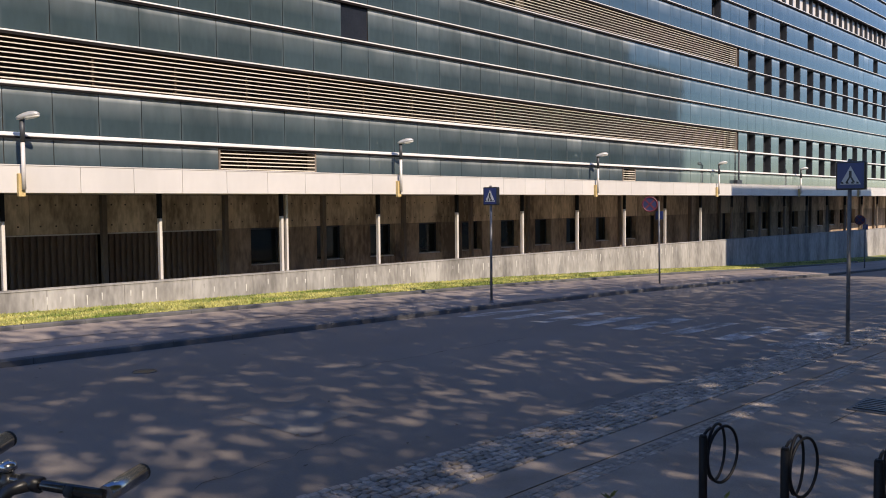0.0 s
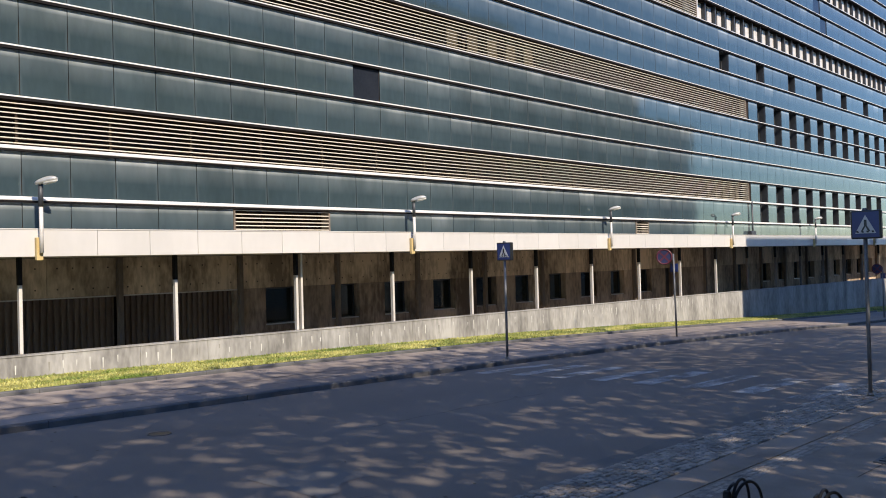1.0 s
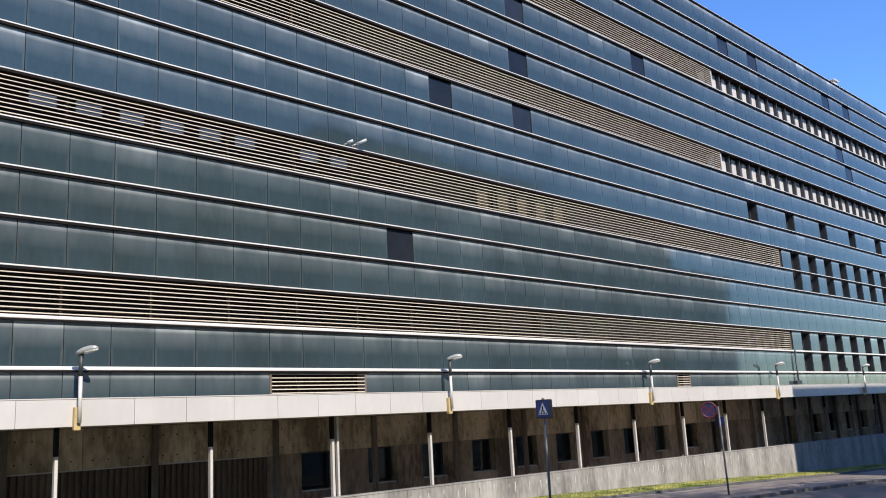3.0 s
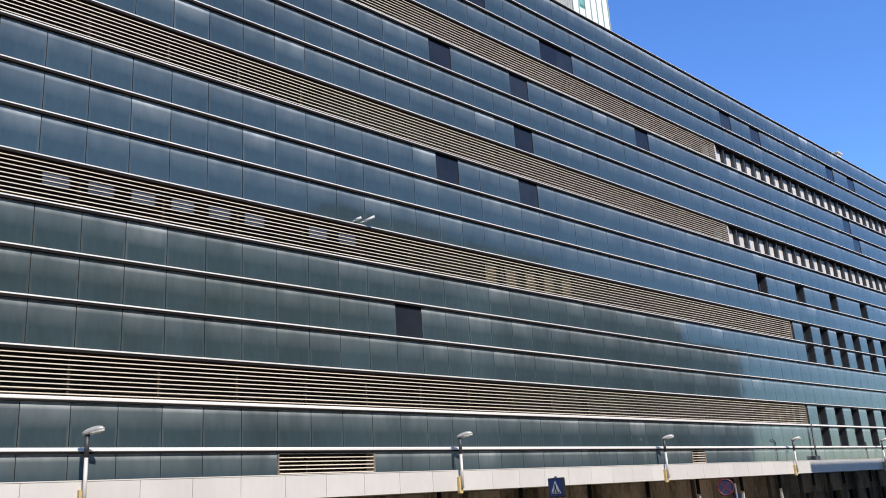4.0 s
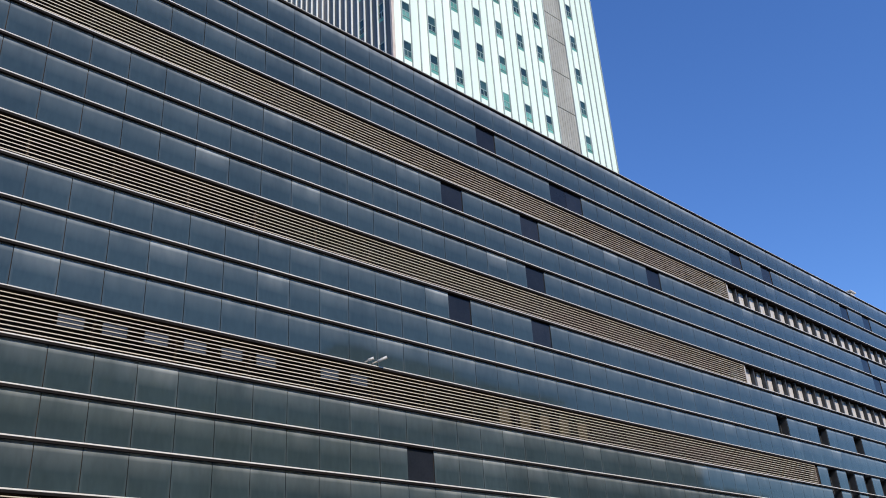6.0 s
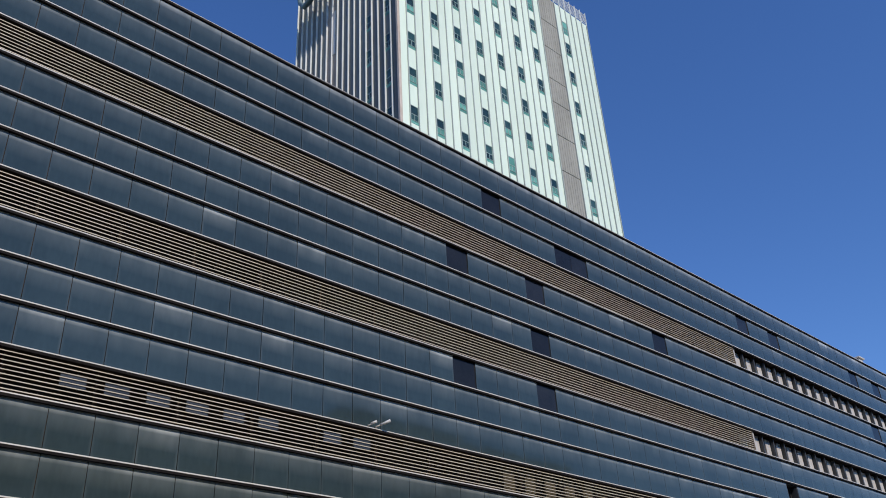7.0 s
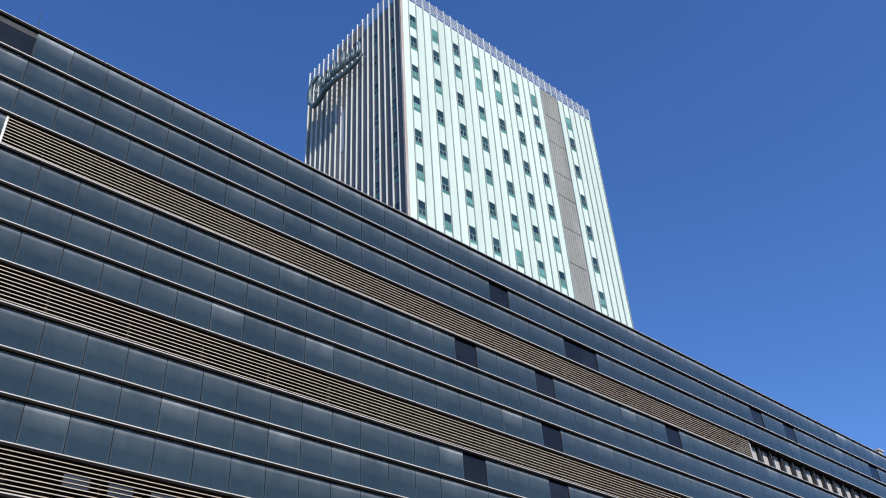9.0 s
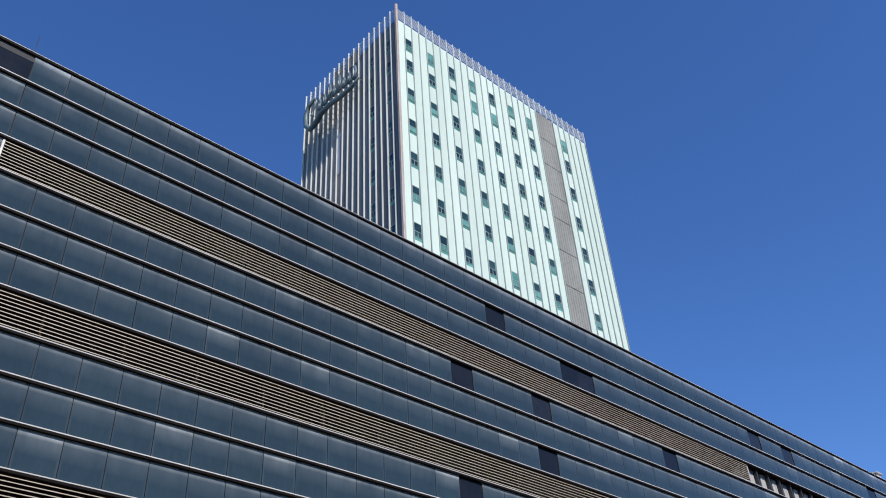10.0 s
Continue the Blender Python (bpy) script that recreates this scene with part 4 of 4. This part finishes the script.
    for a, t in ((right, tip_r), (left, tip_l)):
        part("horn", tube_mesh("horn", [a, a + (t - a) * 0.25, t], [0.029, 0.031, 0.031], M_CHROME, 18), bar, "polished bar end")
        part("horn_end", tube_mesh("horn_end", [t, t + (t - a).normalized() * 0.014], [0.0312, 0.0305], M_RUBBER, 14), bar)
    c = mid + (left - mid) * 0.33
    part("bell", tube_mesh("bell", [c + up * 0.02, c + up * 0.03, c + up * 0.05, c + up * 0.06], [0.014, 0.03, 0.027, 0.01], M_CHROME, 14), b, "small chrome bell")
    for u, w in ((0.45, 1), (-0.55, -1)):
        q = mid + (left - mid) * u
        part("collar", tube_mesh("collar", [q - (left - mid) * 0.06, q + (left - mid) * 0.06], 0.0225, M_RUBBER, 12), bar, "black rubber collar")
        part("lever", tube_mesh("lever", [q - up * 0.02, q - up * 0.045 + d * 0.06, q - up * 0.05 + d * 0.15], [0.012, 0.009, 0.006], M_BLACK, 8), b, "black brake lever")
    part("lamp_mount", tube_mesh("lamp_mount", [c - up * 0.05, c - up * 0.01, c + up * 0.02], [0.02, 0.03, 0.018], M_BLACK, 10), b)
    return b


bicycle()


# ---- tower behind the office ----
TX0, TX1, TY0, TY1, TTOP = 27.4, 51.05, 34.2, 48.3, 61.6
STRIP = (TX1 - TX0) / 30
tower = thing("tower_building", "tall pale tower with upright fins and small windows", "building")
TOWER = Matrix.Translation((30.47, 34.2, -0.1)) @ Matrix.Rotation(radians(-0.8), 4, "Z") @ Matrix.Diagonal((1.0106, 0.928, 1, 1)) @ Matrix.Translation((-27.4, -34.2, 0))
tower.matrix_world = TOWER
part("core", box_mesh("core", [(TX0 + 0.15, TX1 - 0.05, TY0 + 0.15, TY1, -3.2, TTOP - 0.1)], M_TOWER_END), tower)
part("crown_roof", box_mesh("crown_roof", [(TX0 + 0.1, TX1, TY0 + 0.1, TY1, TTOP - 0.1, TTOP)], M_TOWER_CONC), tower)
TROWS = [59.1, 56.5, 53.1, 49.65, 46.2, 42.85, 39.45, 36.05]
TWIN = [1, 4, 7, 10, 13, 16, 19, 25]
tower_panel = bevel_box("facade_panel", 0.01, STRIP - 0.01, 0, 0.14, 0, TTOP - 30, M_TOWER, 0.01)
slab_z = [30.0, 34.4, 37.9, 41.6, 45.2, 48.7, 51.3, 54.95, 58.2, TTOP]
for i in range(30):
    if 21 <= i < 24:
        continue
    part("facade_panel", tower_panel, tower, at=(TX0 + i * STRIP, TY0, 30))
for a, b in zip(slab_z[:-1], slab_z[1:]):
    part("concrete_slab", bevel_box("concrete_slab", TX0 + 21 * STRIP + 0.03, TX0 + 24 * STRIP - 0.03, TY0 - 0.02, TY0 + 0.14, a + 0.03, b - 0.03, M_TOWER_CONC, 0.02), tower, "grey ribbed concrete slab")
    for q in range(1, 8):
        part("rib", box_mesh("rib", [(TX0 + 21 * STRIP + q * 0.295 - 0.03, TX0 + 21 * STRIP + q * 0.295 + 0.03, TY0 - 0.045, TY0 - 0.021, a + 0.06, b - 0.06)], M_TOWER_CONC), tower)


# one window: a dark upper sash over two small green panes and a green apron
spans = dict(frame=[(-0.36, -0.31, -0.05, 0.02, -0.62, 0.66), (0.31, 0.36, -0.05, 0.02, -0.62, 0.66), (-0.31, 0.31, -0.05, 0.02, 0.61, 0.66), (-0.31, 0.31, -0.05, 0.02, -0.62, -0.58),
                    (-0.31, 0.31, -0.05, 0.02, -0.12, -0.07), (-0.02, 0.02, -0.05, 0.02, -0.58, -0.12)],
             pane=[(-0.31, 0.31, -0.025, 0.01, -0.07, 0.61)], low_pane=[(-0.31, -0.02, -0.025, 0.01, -0.58, -0.12), (0.02, 0.31, -0.025, 0.01, -0.58, -0.12)],
             panel=[(-0.36, 0.36, -0.012, 0.01, -0.86, -0.62)])
mats = dict(frame=M_SASH, pane=M_TOWERPANE, low_pane=M_TOWERPANE, panel=M_GREENPANE)
meshes = {k: box_mesh("tower_" + k, s, mats[k]) for k, s in spans.items()}
green_low = dict(meshes, low_pane=box_mesh("tower_green_low", spans["low_pane"], M_GREENPANE))
green_all = dict(green_low, pane=box_mesh("tower_green", spans["pane"], M_GREENPANE))
turned = pose(0, 0, 0, 0, 0, -90)
rng = random.Random(2)
for r, z in enumerate(TROWS):
    for i in TWIN:
        kit = green_all if (r == 0 and rng.random() < 0.6) or rng.random() < 0.08 else green_low if rng.random() < 0.28 else meshes
        w = part("window", kit["frame"], tower, at=(TX0 + (i + 0.5) * STRIP, TY0, z))
        part("pane", kit["pane"], w)
        part("pane", kit["low_pane"], w)
        part("spandrel", kit["panel"], w)
    for i in (1, 4):
        w = part("window", meshes["frame"], tower)
        w.matrix_basis = Matrix.Translation((TX0, TY0 + (i + 0.5) * 0.783, z)) @ turned
        part("pane", meshes["pane"], w)
        part("pane", meshes["low_pane"], w)
        part("spandrel", meshes["panel"], w)
FIN_TOP = 63.1
fin = bevel_box("fin", -0.028, 0.028, -0.11, 0.0, 30, TTOP - 0.2, M_TOWER_FIN, 0.008)
for i in range(1, 31):
    if i in (22, 23):
        continue
    part("fin", fin, tower, at=(TX0 + i * STRIP, TY0, 0))
short = bevel_box("crown_fin", -0.03, 0.03, -0.12, 0.0, TTOP - 0.2, FIN_TOP, M_TOWER_RIB, 0.008)
for i in range(1, 31):
    part("crown_fin", short, tower, at=(TX0 + i * STRIP, TY0, 0))
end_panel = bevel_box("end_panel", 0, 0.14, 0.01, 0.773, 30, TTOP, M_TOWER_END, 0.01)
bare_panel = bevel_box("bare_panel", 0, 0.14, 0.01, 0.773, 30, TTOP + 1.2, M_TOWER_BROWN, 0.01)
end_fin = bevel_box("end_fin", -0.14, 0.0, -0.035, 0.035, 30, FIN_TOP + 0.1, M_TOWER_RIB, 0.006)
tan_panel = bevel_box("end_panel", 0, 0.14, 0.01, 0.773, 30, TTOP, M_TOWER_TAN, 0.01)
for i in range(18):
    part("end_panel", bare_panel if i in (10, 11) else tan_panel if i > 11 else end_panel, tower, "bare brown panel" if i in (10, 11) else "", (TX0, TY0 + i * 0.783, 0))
    if i:
        part("end_fin", end_fin, tower, at=(TX0, TY0 + i * 0.783, 0))
part("end_fin", end_fin, tower, at=(TX0, TY1, 0))
part("corner_fin", bevel_box("corner_fin", TX0 - 0.2, TX0 + 0.03, TY0 - 0.2, TY0 + 0.03, 30, FIN_TOP + 0.25, M_TOWER_FIN_RUST, 0.03), tower, "rust-stained corner post")
for k in range(7):
    z = TTOP + 0.12 + k * 0.19
    part("crown_rail", bevel_box("crown_rail", TX0, TX1, TY0 - 0.06, TY0 - 0.02, z, z + 0.06, M_TOWER_RIB, 0.008), tower)
for k in range(4):
    z = TTOP + 0.25 + k * 0.36
    part("crown_rail", bevel_box("crown_rail", TX0 - 0.06, TX0 - 0.02, TY0, TY1, z, z + 0.05, M_TOWER_RIB, 0.008), tower)

# unlettered logo in its own colour: sweeping stroke and upright strokes, leaning up along the end face
logo = thing("logo_sign", "large weathered teal metal logo on the tower", "sign")
logo.matrix_world = TOWER
LX = TX0 - 0.9


def logo_at(u, v):
    return Vector((LX, 46.8 - u * 8.6, 56.6 + v))


part("sweep", tube_mesh("sweep", [logo_at(u, v) for u, v in ((0.16, 3.5), (0.05, 3.3), (0.0, 2.2), (0.02, 0.9), (0.1, 0.0), (0.2, 0.1), (0.3, 0.7), (0.45, 0.75), (0.65, 0.35), (0.85, 0.2), (0.97, 0.6))],
                        [0.14, 0.2, 0.23, 0.25, 0.23, 0.25, 0.25, 0.22, 0.2, 0.17, 0.1], M_SIGN_TEAL, 10), logo)
part("curl", tube_mesh("curl", [logo_at(u, v) for u, v in ((0.16, 3.5), (0.2, 2.9), (0.15, 2.2), (0.11, 1.7), (0.16, 1.3))], [0.1, 0.12, 0.11, 0.1, 0.08], M_SIGN_TEAL, 10), logo)
for u, v, h in ((0.27, 1.3, 1.2), (0.36, 1.4, 1.2), (0.45, 1.5, 1.8), (0.53, 1.4, 1.1), (0.62, 1.3, 2.0), (0.71, 1.2, 1.1), (0.8, 1.1, 1.1), (0.9, 0.9, 1.5)):
    part("stroke", tube_mesh("stroke", [logo_at(u - 0.02, v), logo_at(u + 0.02, v + h * 0.5), logo_at(u, v + h)], [0.15, 0.12, 0.15], M_SIGN_TEAL, 8), logo)
    part("foot", tube_mesh("foot", [logo_at(u - 0.02, v), logo_at(u + 0.06, v + 0.1)], [0.09, 0.06], M_SIGN_TEAL, 8), logo)
    part("bracket", tube_mesh("bracket", [logo_at(u, v + 0.3), logo_at(u, v + 0.3) + Vector((0.9, 0, 0))], 0.05, M_TOWER_FIN, 6), logo)
# bare patch in a near-white colour that stands for the sun on it
part("torn_cladding", bevel_box("torn_cladding", TX0 - 0.06, TX0 - 0.002, 42.35, 42.95, 49.6, 54.2, M_BAND, 0.01), tower, "bare patch where cladding is gone, coloured pale for sun")
part("torn_cladding", bevel_box("torn_cladding", TX0 - 0.06, TX0 - 0.002, 39.5, 41.6, 61.1, 62.6, M_TOWER_BROWN, 0.01), tower, "bare brown patch at the crown")


# ---- across the street, behind the viewer: block, wing and trees that shade the road ----
def plain_block(name, x0, x1, y0, y1, h, label):
    b = thing(name, label, "building")
    z = lie((x0 + x1) / 2) - 0.8
    part("wall", box_mesh("wall", [(x0, x1, y0, y1, z, h)], M_BLOCK), b)
    part("roof", bevel_box("roof", x0 - 0.3, x1 + 0.3, y0 - 0.3, y1 + 0.3, h, h + 0.4, M_ROOF, 0.05), b)
    pane = box_mesh("block_pane", [(0, 1.4, 0, 0.06, 0, 1.5)], M_GLASS_WINDOW)
    for i in range(int((x1 - x0 - 1) / 3)):
        for k in range(int((h - 3) / 3.2)):
            part("window", pane, b, at=(x0 + 1.2 + 3 * i, y1 - 0.02, 1.5 + 3.2 * k))


plain_block("apartment_block", 39.3, 62.0, -14, 2.0, 16.05, "pale rendered apartment block close to the street")
plain_block("apartment_block", 63.5, 91.0, -24, -8, 16.0, "pale rendered apartment wing farther along the street")
plain_block("apartment_block", -60.0, 63.0, -62, -46, 34.5, "long tall pale block behind the street trees")
plain_block("apartment_block", 63.7, 84.0, -62, -46, 38.9, "tall pale block behind the street trees")
plain_block("apartment_block", 84.7, 106.0, -62, -46, 38.0, "tall pale block at the end of the row behind the trees")


def tree(x, y, h, r, seed, leaves=14500):
    rng = random.Random(seed)
    t = thing("street_tree", "leafy street tree with a broad crown", "tree", "street trees", at=(x, y, lie(x)))
    bole = h * 0.3
    part("trunk", tube_mesh("trunk", [(0, 0, -0.3), (0.02, 0, 0.3), (0.08, 0.05, bole), (0.05, 0.15, h * 0.55), (0, 0.1, h * 0.86)], [0.34, 0.26, 0.2, 0.12, 0.03], M_BARK, 10), t)
    clumps = []
    for i in range(9):
        a = 2 * math.pi * i / 9 + rng.uniform(-0.3, 0.3)
        z0 = bole + rng.uniform(0, 0.35) * h
        reach = r * rng.uniform(0.5, 0.85)
        tip = Vector((math.cos(a) * reach, math.sin(a) * reach, z0 + rng.uniform(0.12, 0.3) * h))
        part("limb", tube_mesh("limb", [(0.05, 0.1, z0), tip * 0.5 + Vector((0, 0, z0 * 0.5 + 0.2)), tip], [0.09, 0.06, 0.02], M_BARK, 6), t)
    for i in range(52):
        while True:
            p = Vector((rng.uniform(-1, 1), rng.uniform(-1, 1), rng.uniform(-1, 1)))
            if p.length < 1:
                break
        clumps.append((Vector((p.x * r, p.y * r, h * 0.62 + p.z * h * 0.36)), rng.uniform(1.5, 2.3)))
    verts, faces = [], []
    for i in range(leaves):
        c, s = clumps[i % len(clumps)]
        o = Vector((rng.gauss(0, 1.3), rng.gauss(0, 0.42), rng.gauss(0, 0.22))) * s
        u = Vector((rng.uniform(-1, 1), rng.uniform(-1, 1), rng.uniform(-0.6, 0.6))).normalized()
        w = u.cross(Vector((rng.uniform(-1, 1), rng.uniform(-1, 1), rng.uniform(-1, 1)))).normalized()
        a = rng.uniform(0.12, 0.22)
        k = len(verts)
        q = c + o
        if y + q.y > 0.1 or (q.z < h * 0.68 and rng.random() < 0.5) or (q.z > h * 0.82 and rng.random() < 0.4):
            continue
        verts += [q - u * a, q + w * a * 0.55, q + u * a, q - w * a * 0.55]
        faces.append((k, k + 1, k + 2, k + 3))
    tagged(part("crown", mesh_of("crown", verts, faces, M_LEAF), t), kind="stuff")


for i in range(6):
    tree(-9 + 7.2 * i + (i % 3) * 0.6, -3.9 - (i % 2) * 0.4, 16.7 + (i % 3) * 0.4, 4.4, 30 + i)
for i in range(5):
    tree(-6 + 9.0 * i, -11.0, 15.5, 4.0, 60 + i, 6000)

# ---- grass ----
def grass():
    rng = random.Random(8)
    verts, faces = [], []
    for i in range(40000):
        x = 2 + 62 * rng.random() ** 1.5
        y = rng.uniform(17.03, 19.0)
        z = lie(x) - 0.005
        h, a = rng.uniform(0.02, 0.06), rng.uniform(0, 6.28)
        w = 0.012 + 0.008 * rng.random()
        dx, dy = math.cos(a) * w, math.sin(a) * w
        k = len(verts)
        verts += [(x - dx, y - dy, z - 0.01), (x + dx, y + dy, z - 0.01), (x + rng.uniform(-0.05, 0.05), y + rng.uniform(-0.05, 0.05), z + h)]
        faces.append((k, k + 1, k + 2))
    return mesh_of("grass", verts, faces, M_GRASS)


solo("grass", grass(), "short sunlit yellow-green grass along the low wall", "grass", kind="stuff")

# ---- near footway details ----
def valve_cover(x, y, r):
    cover = thing("valve_cover", "small round dark iron cover in the asphalt road", "cover", at=(x, y, lie(x) + float(np.interp(y, ROAD_Y, ROAD_Z))))
    part("ring", tube_mesh("ring", [(r * math.cos(a), r * math.sin(a), 0.002) for a in [2 * math.pi * i / 24 for i in range(24)]], 0.012, M_DARKMETAL, 6, True), cover)
    part("lid", tube_mesh("lid", [(0, 0, -0.05), (0, 0, 0.006)], [r - 0.01, r - 0.01], M_BLACK, 24), cover, "dark iron lid")


valve_cover(6.21, 11.32, 0.16)
drain = thing("drain_grate", "dark iron drain grate in the footway", "drain", at=(10.2, 2.75, lie(10.2)))
part("frame", bevel_box("drain_frame", -0.35, 0.35, -0.25, 0.25, -0.1, 0.02, M_DARKMETAL, 0.01), drain)
for i in range(7):
    part("rib", bevel_box("rib", -0.3 + i * 0.088, -0.25 + i * 0.088, -0.2, 0.2, 0.02, 0.032, M_BLACK, 0.004), drain)


def crack(points, width, height, label):
    """A dark open joint or crack that follows points on the street."""
    verts, faces = [], []
    rng = random.Random(len(points))
    for i, (x, y) in enumerate(points):
        w = width * rng.uniform(0.5, 1.3)
        z = lie(x) + height(y)
        verts += [(x - w * 0.3, y - w, z), (x + w * 0.3, y + w, z)]
        if i:
            faces.append((2 * i - 2, 2 * i, 2 * i + 1, 2 * i - 1))
    solo("crack", mesh_of("crack", verts, faces, M_NEAR_BLACK), label, "crack", kind="structure")


def wander(x0, x1, y0, y1, n, seed, sway=0.05):
    rng = random.Random(seed)
    return [(x0 + (x1 - x0) * i / n, y0 + (y1 - y0) * i / n + rng.uniform(-sway, sway)) for i in range(n + 1)]


def road_h(y):
    return float(np.interp(y, ROAD_Y, ROAD_Z)) + 0.005


crack(wander(3.7, 5.7, 6.05, 6.35, 16, 1), 0.003, road_h, "thin dark crack in the asphalt road")
crack(wander(8.0, 12.5, 9.2, 9.3, 30, 2), 0.005, road_h, "thin dark crack in the asphalt road")
crack(wander(9.1, 9.05, 3.75, 2.9, 8, 3, 0.01), 0.008, lambda y: 0.002, "thin dark joint across the footway")
crack(wander(9.05, 13.2, 2.9, 2.8, 24, 5, 0.01), 0.004, lambda y: 0.002, "thin dark joint along the footway")
crack(wander(4, 40, 15.2, 15.2, 180, 4, 0.015), 0.014, lambda y: WALK + 0.018, "dark seam along the far footway")
crack(wander(4, 40, 14.35, 14.4, 180, 6, 0.02), 0.01, lambda y: WALK + 0.012, "dark seam along the far footway")


def litter():
    rng = random.Random(21)
    verts, faces = [], []
    for i in range(70):
        x, y = rng.uniform(2.5, 18), rng.uniform(5.4, 13.2)
        z = lie(x) + road_h(y) + 0.004
        a, r = rng.uniform(0, 6.28), rng.uniform(0.015, 0.04)
        k = len(verts)
        for j in range(4):
            b = a + j * 1.57
            verts.append((x + math.cos(b) * r * (1 if j % 2 else 0.5), y + math.sin(b) * r * (1 if j % 2 else 0.5), z + rng.uniform(0, 0.012)))
        faces.append((k, k + 1, k + 2, k + 3))
    return mesh_of("fallen_leaves", verts, faces, M_BARK)


solo("fallen_leaves", litter(), "scattered dry brown leaves on the road", "leaves", kind="stuff")


def weed(x, y, seed):
    rng = random.Random(seed)
    w = thing("weed", "small green weed in a footway crack", "plant", "weeds", at=(x, y, lie(x)))
    part("stem", tube_mesh("stem", [(0, 0, -0.02), (0.01, 0, 0.2), (0.03, 0.01, 0.38)], [0.005, 0.004, 0.002], M_LEAF, 5), w)
    verts, faces = [], []
    for i in range(40):
        z = rng.uniform(0.05, 0.38)
        a = rng.uniform(0, 6.28)
        s = rng.uniform(0.03, 0.06)
        d = Vector((math.cos(a), math.sin(a), 0.4))
        e = Vector((-math.sin(a), math.cos(a), 0)) * 0.4
        p = Vector((0.02, 0, z))
        k = len(verts)
        verts += [p, p + (d + e) * s * 0.6, p + d * s * 1.3, p + (d - e) * s * 0.6]
        faces.append((k, k + 1, k + 2, k + 3))
    part("leaves", mesh_of("leaves", verts, faces, M_LEAF), w)


weed(5.0, 2.22, 1)
weed(4.55, 2.75, 2)

# ---- many small pieces last: setts and cladding panels ----
sett_mesh = bevel_box("sett", -0.047, 0.047, -0.041, 0.041, -0.05, 0.03, M_SETT, 0.012)
rng = random.Random(6)
count = 0
sett_v, sett_f = [], []
for row in range(9):
    y = 4.43 + row * 0.09
    x = 3.0 + rng.uniform(0, 0.1)
    while x < 22:
        h = lie(x) - 0.045 - 0.035 * (y - 4.38) / 0.82 + rng.uniform(-0.008, 0.006)
        if 4.4 < x < 8.6 and count < 300:
            s = part("sett", sett_mesh, setts, at=(x, y, h))
            s.rotation_euler = (rng.uniform(-0.09, 0.09), rng.uniform(-0.09, 0.09), rng.uniform(-0.22, 0.22))
            s.scale = (rng.uniform(0.8, 1.02), rng.uniform(0.82, 1.02), 1)
            count += 1
        else:
            k, a, g, e = len(sett_v), rng.uniform(-0.22, 0.22), rng.uniform(0.8, 1.02), rng.uniform(-0.09, 0.09)
            sett_v += [(x + g * v.co.x * math.cos(a) - v.co.y * math.sin(a), y + g * v.co.x * math.sin(a) + v.co.y * math.cos(a), h + v.co.z + e * v.co.x) for v in sett_mesh.vertices]
            sett_f += [tuple(i + k for i in p.vertices) for p in sett_mesh.polygons]
        x += rng.uniform(0.098, 0.112)
# worn row of small flush stones on the near side of the joint
row_v, row_f = [], []
small = bevel_box("small_stone", -0.03, 0.03, -0.028, 0.028, -0.02, 0.006, M_SETT, 0.006)
for row in range(3):
    x = 3.0
    while x < 14.0:
        k, h, y = len(row_v), lie(x) - 0.006 + rng.uniform(-0.003, 0.002), 3.70 + row * 0.066 + rng.uniform(-0.006, 0.006)
        row_v += [(x + v.co.x, y + v.co.y, h + v.co.z) for v in small.vertices]
        row_f += [tuple(i + k for i in p.vertices) for p in small.polygons]
        x += rng.uniform(0.064, 0.08)
tagged(part("small_stones", mesh_of("small_stones", row_v, row_f, M_SETT), verge), kind="stuff")
tagged(part("setts", mesh_of("setts", sett_v, sett_f, M_SETT), setts), kind="stuff")
for k, c, tilt in near_cells:
    p = part("glass_panel", panel_mesh, office, at=(c + 0.5 + GAP / 2, FY, row_z(k) + 0.05))
    p.rotation_euler = (tilt * 0.4, 0, tilt)
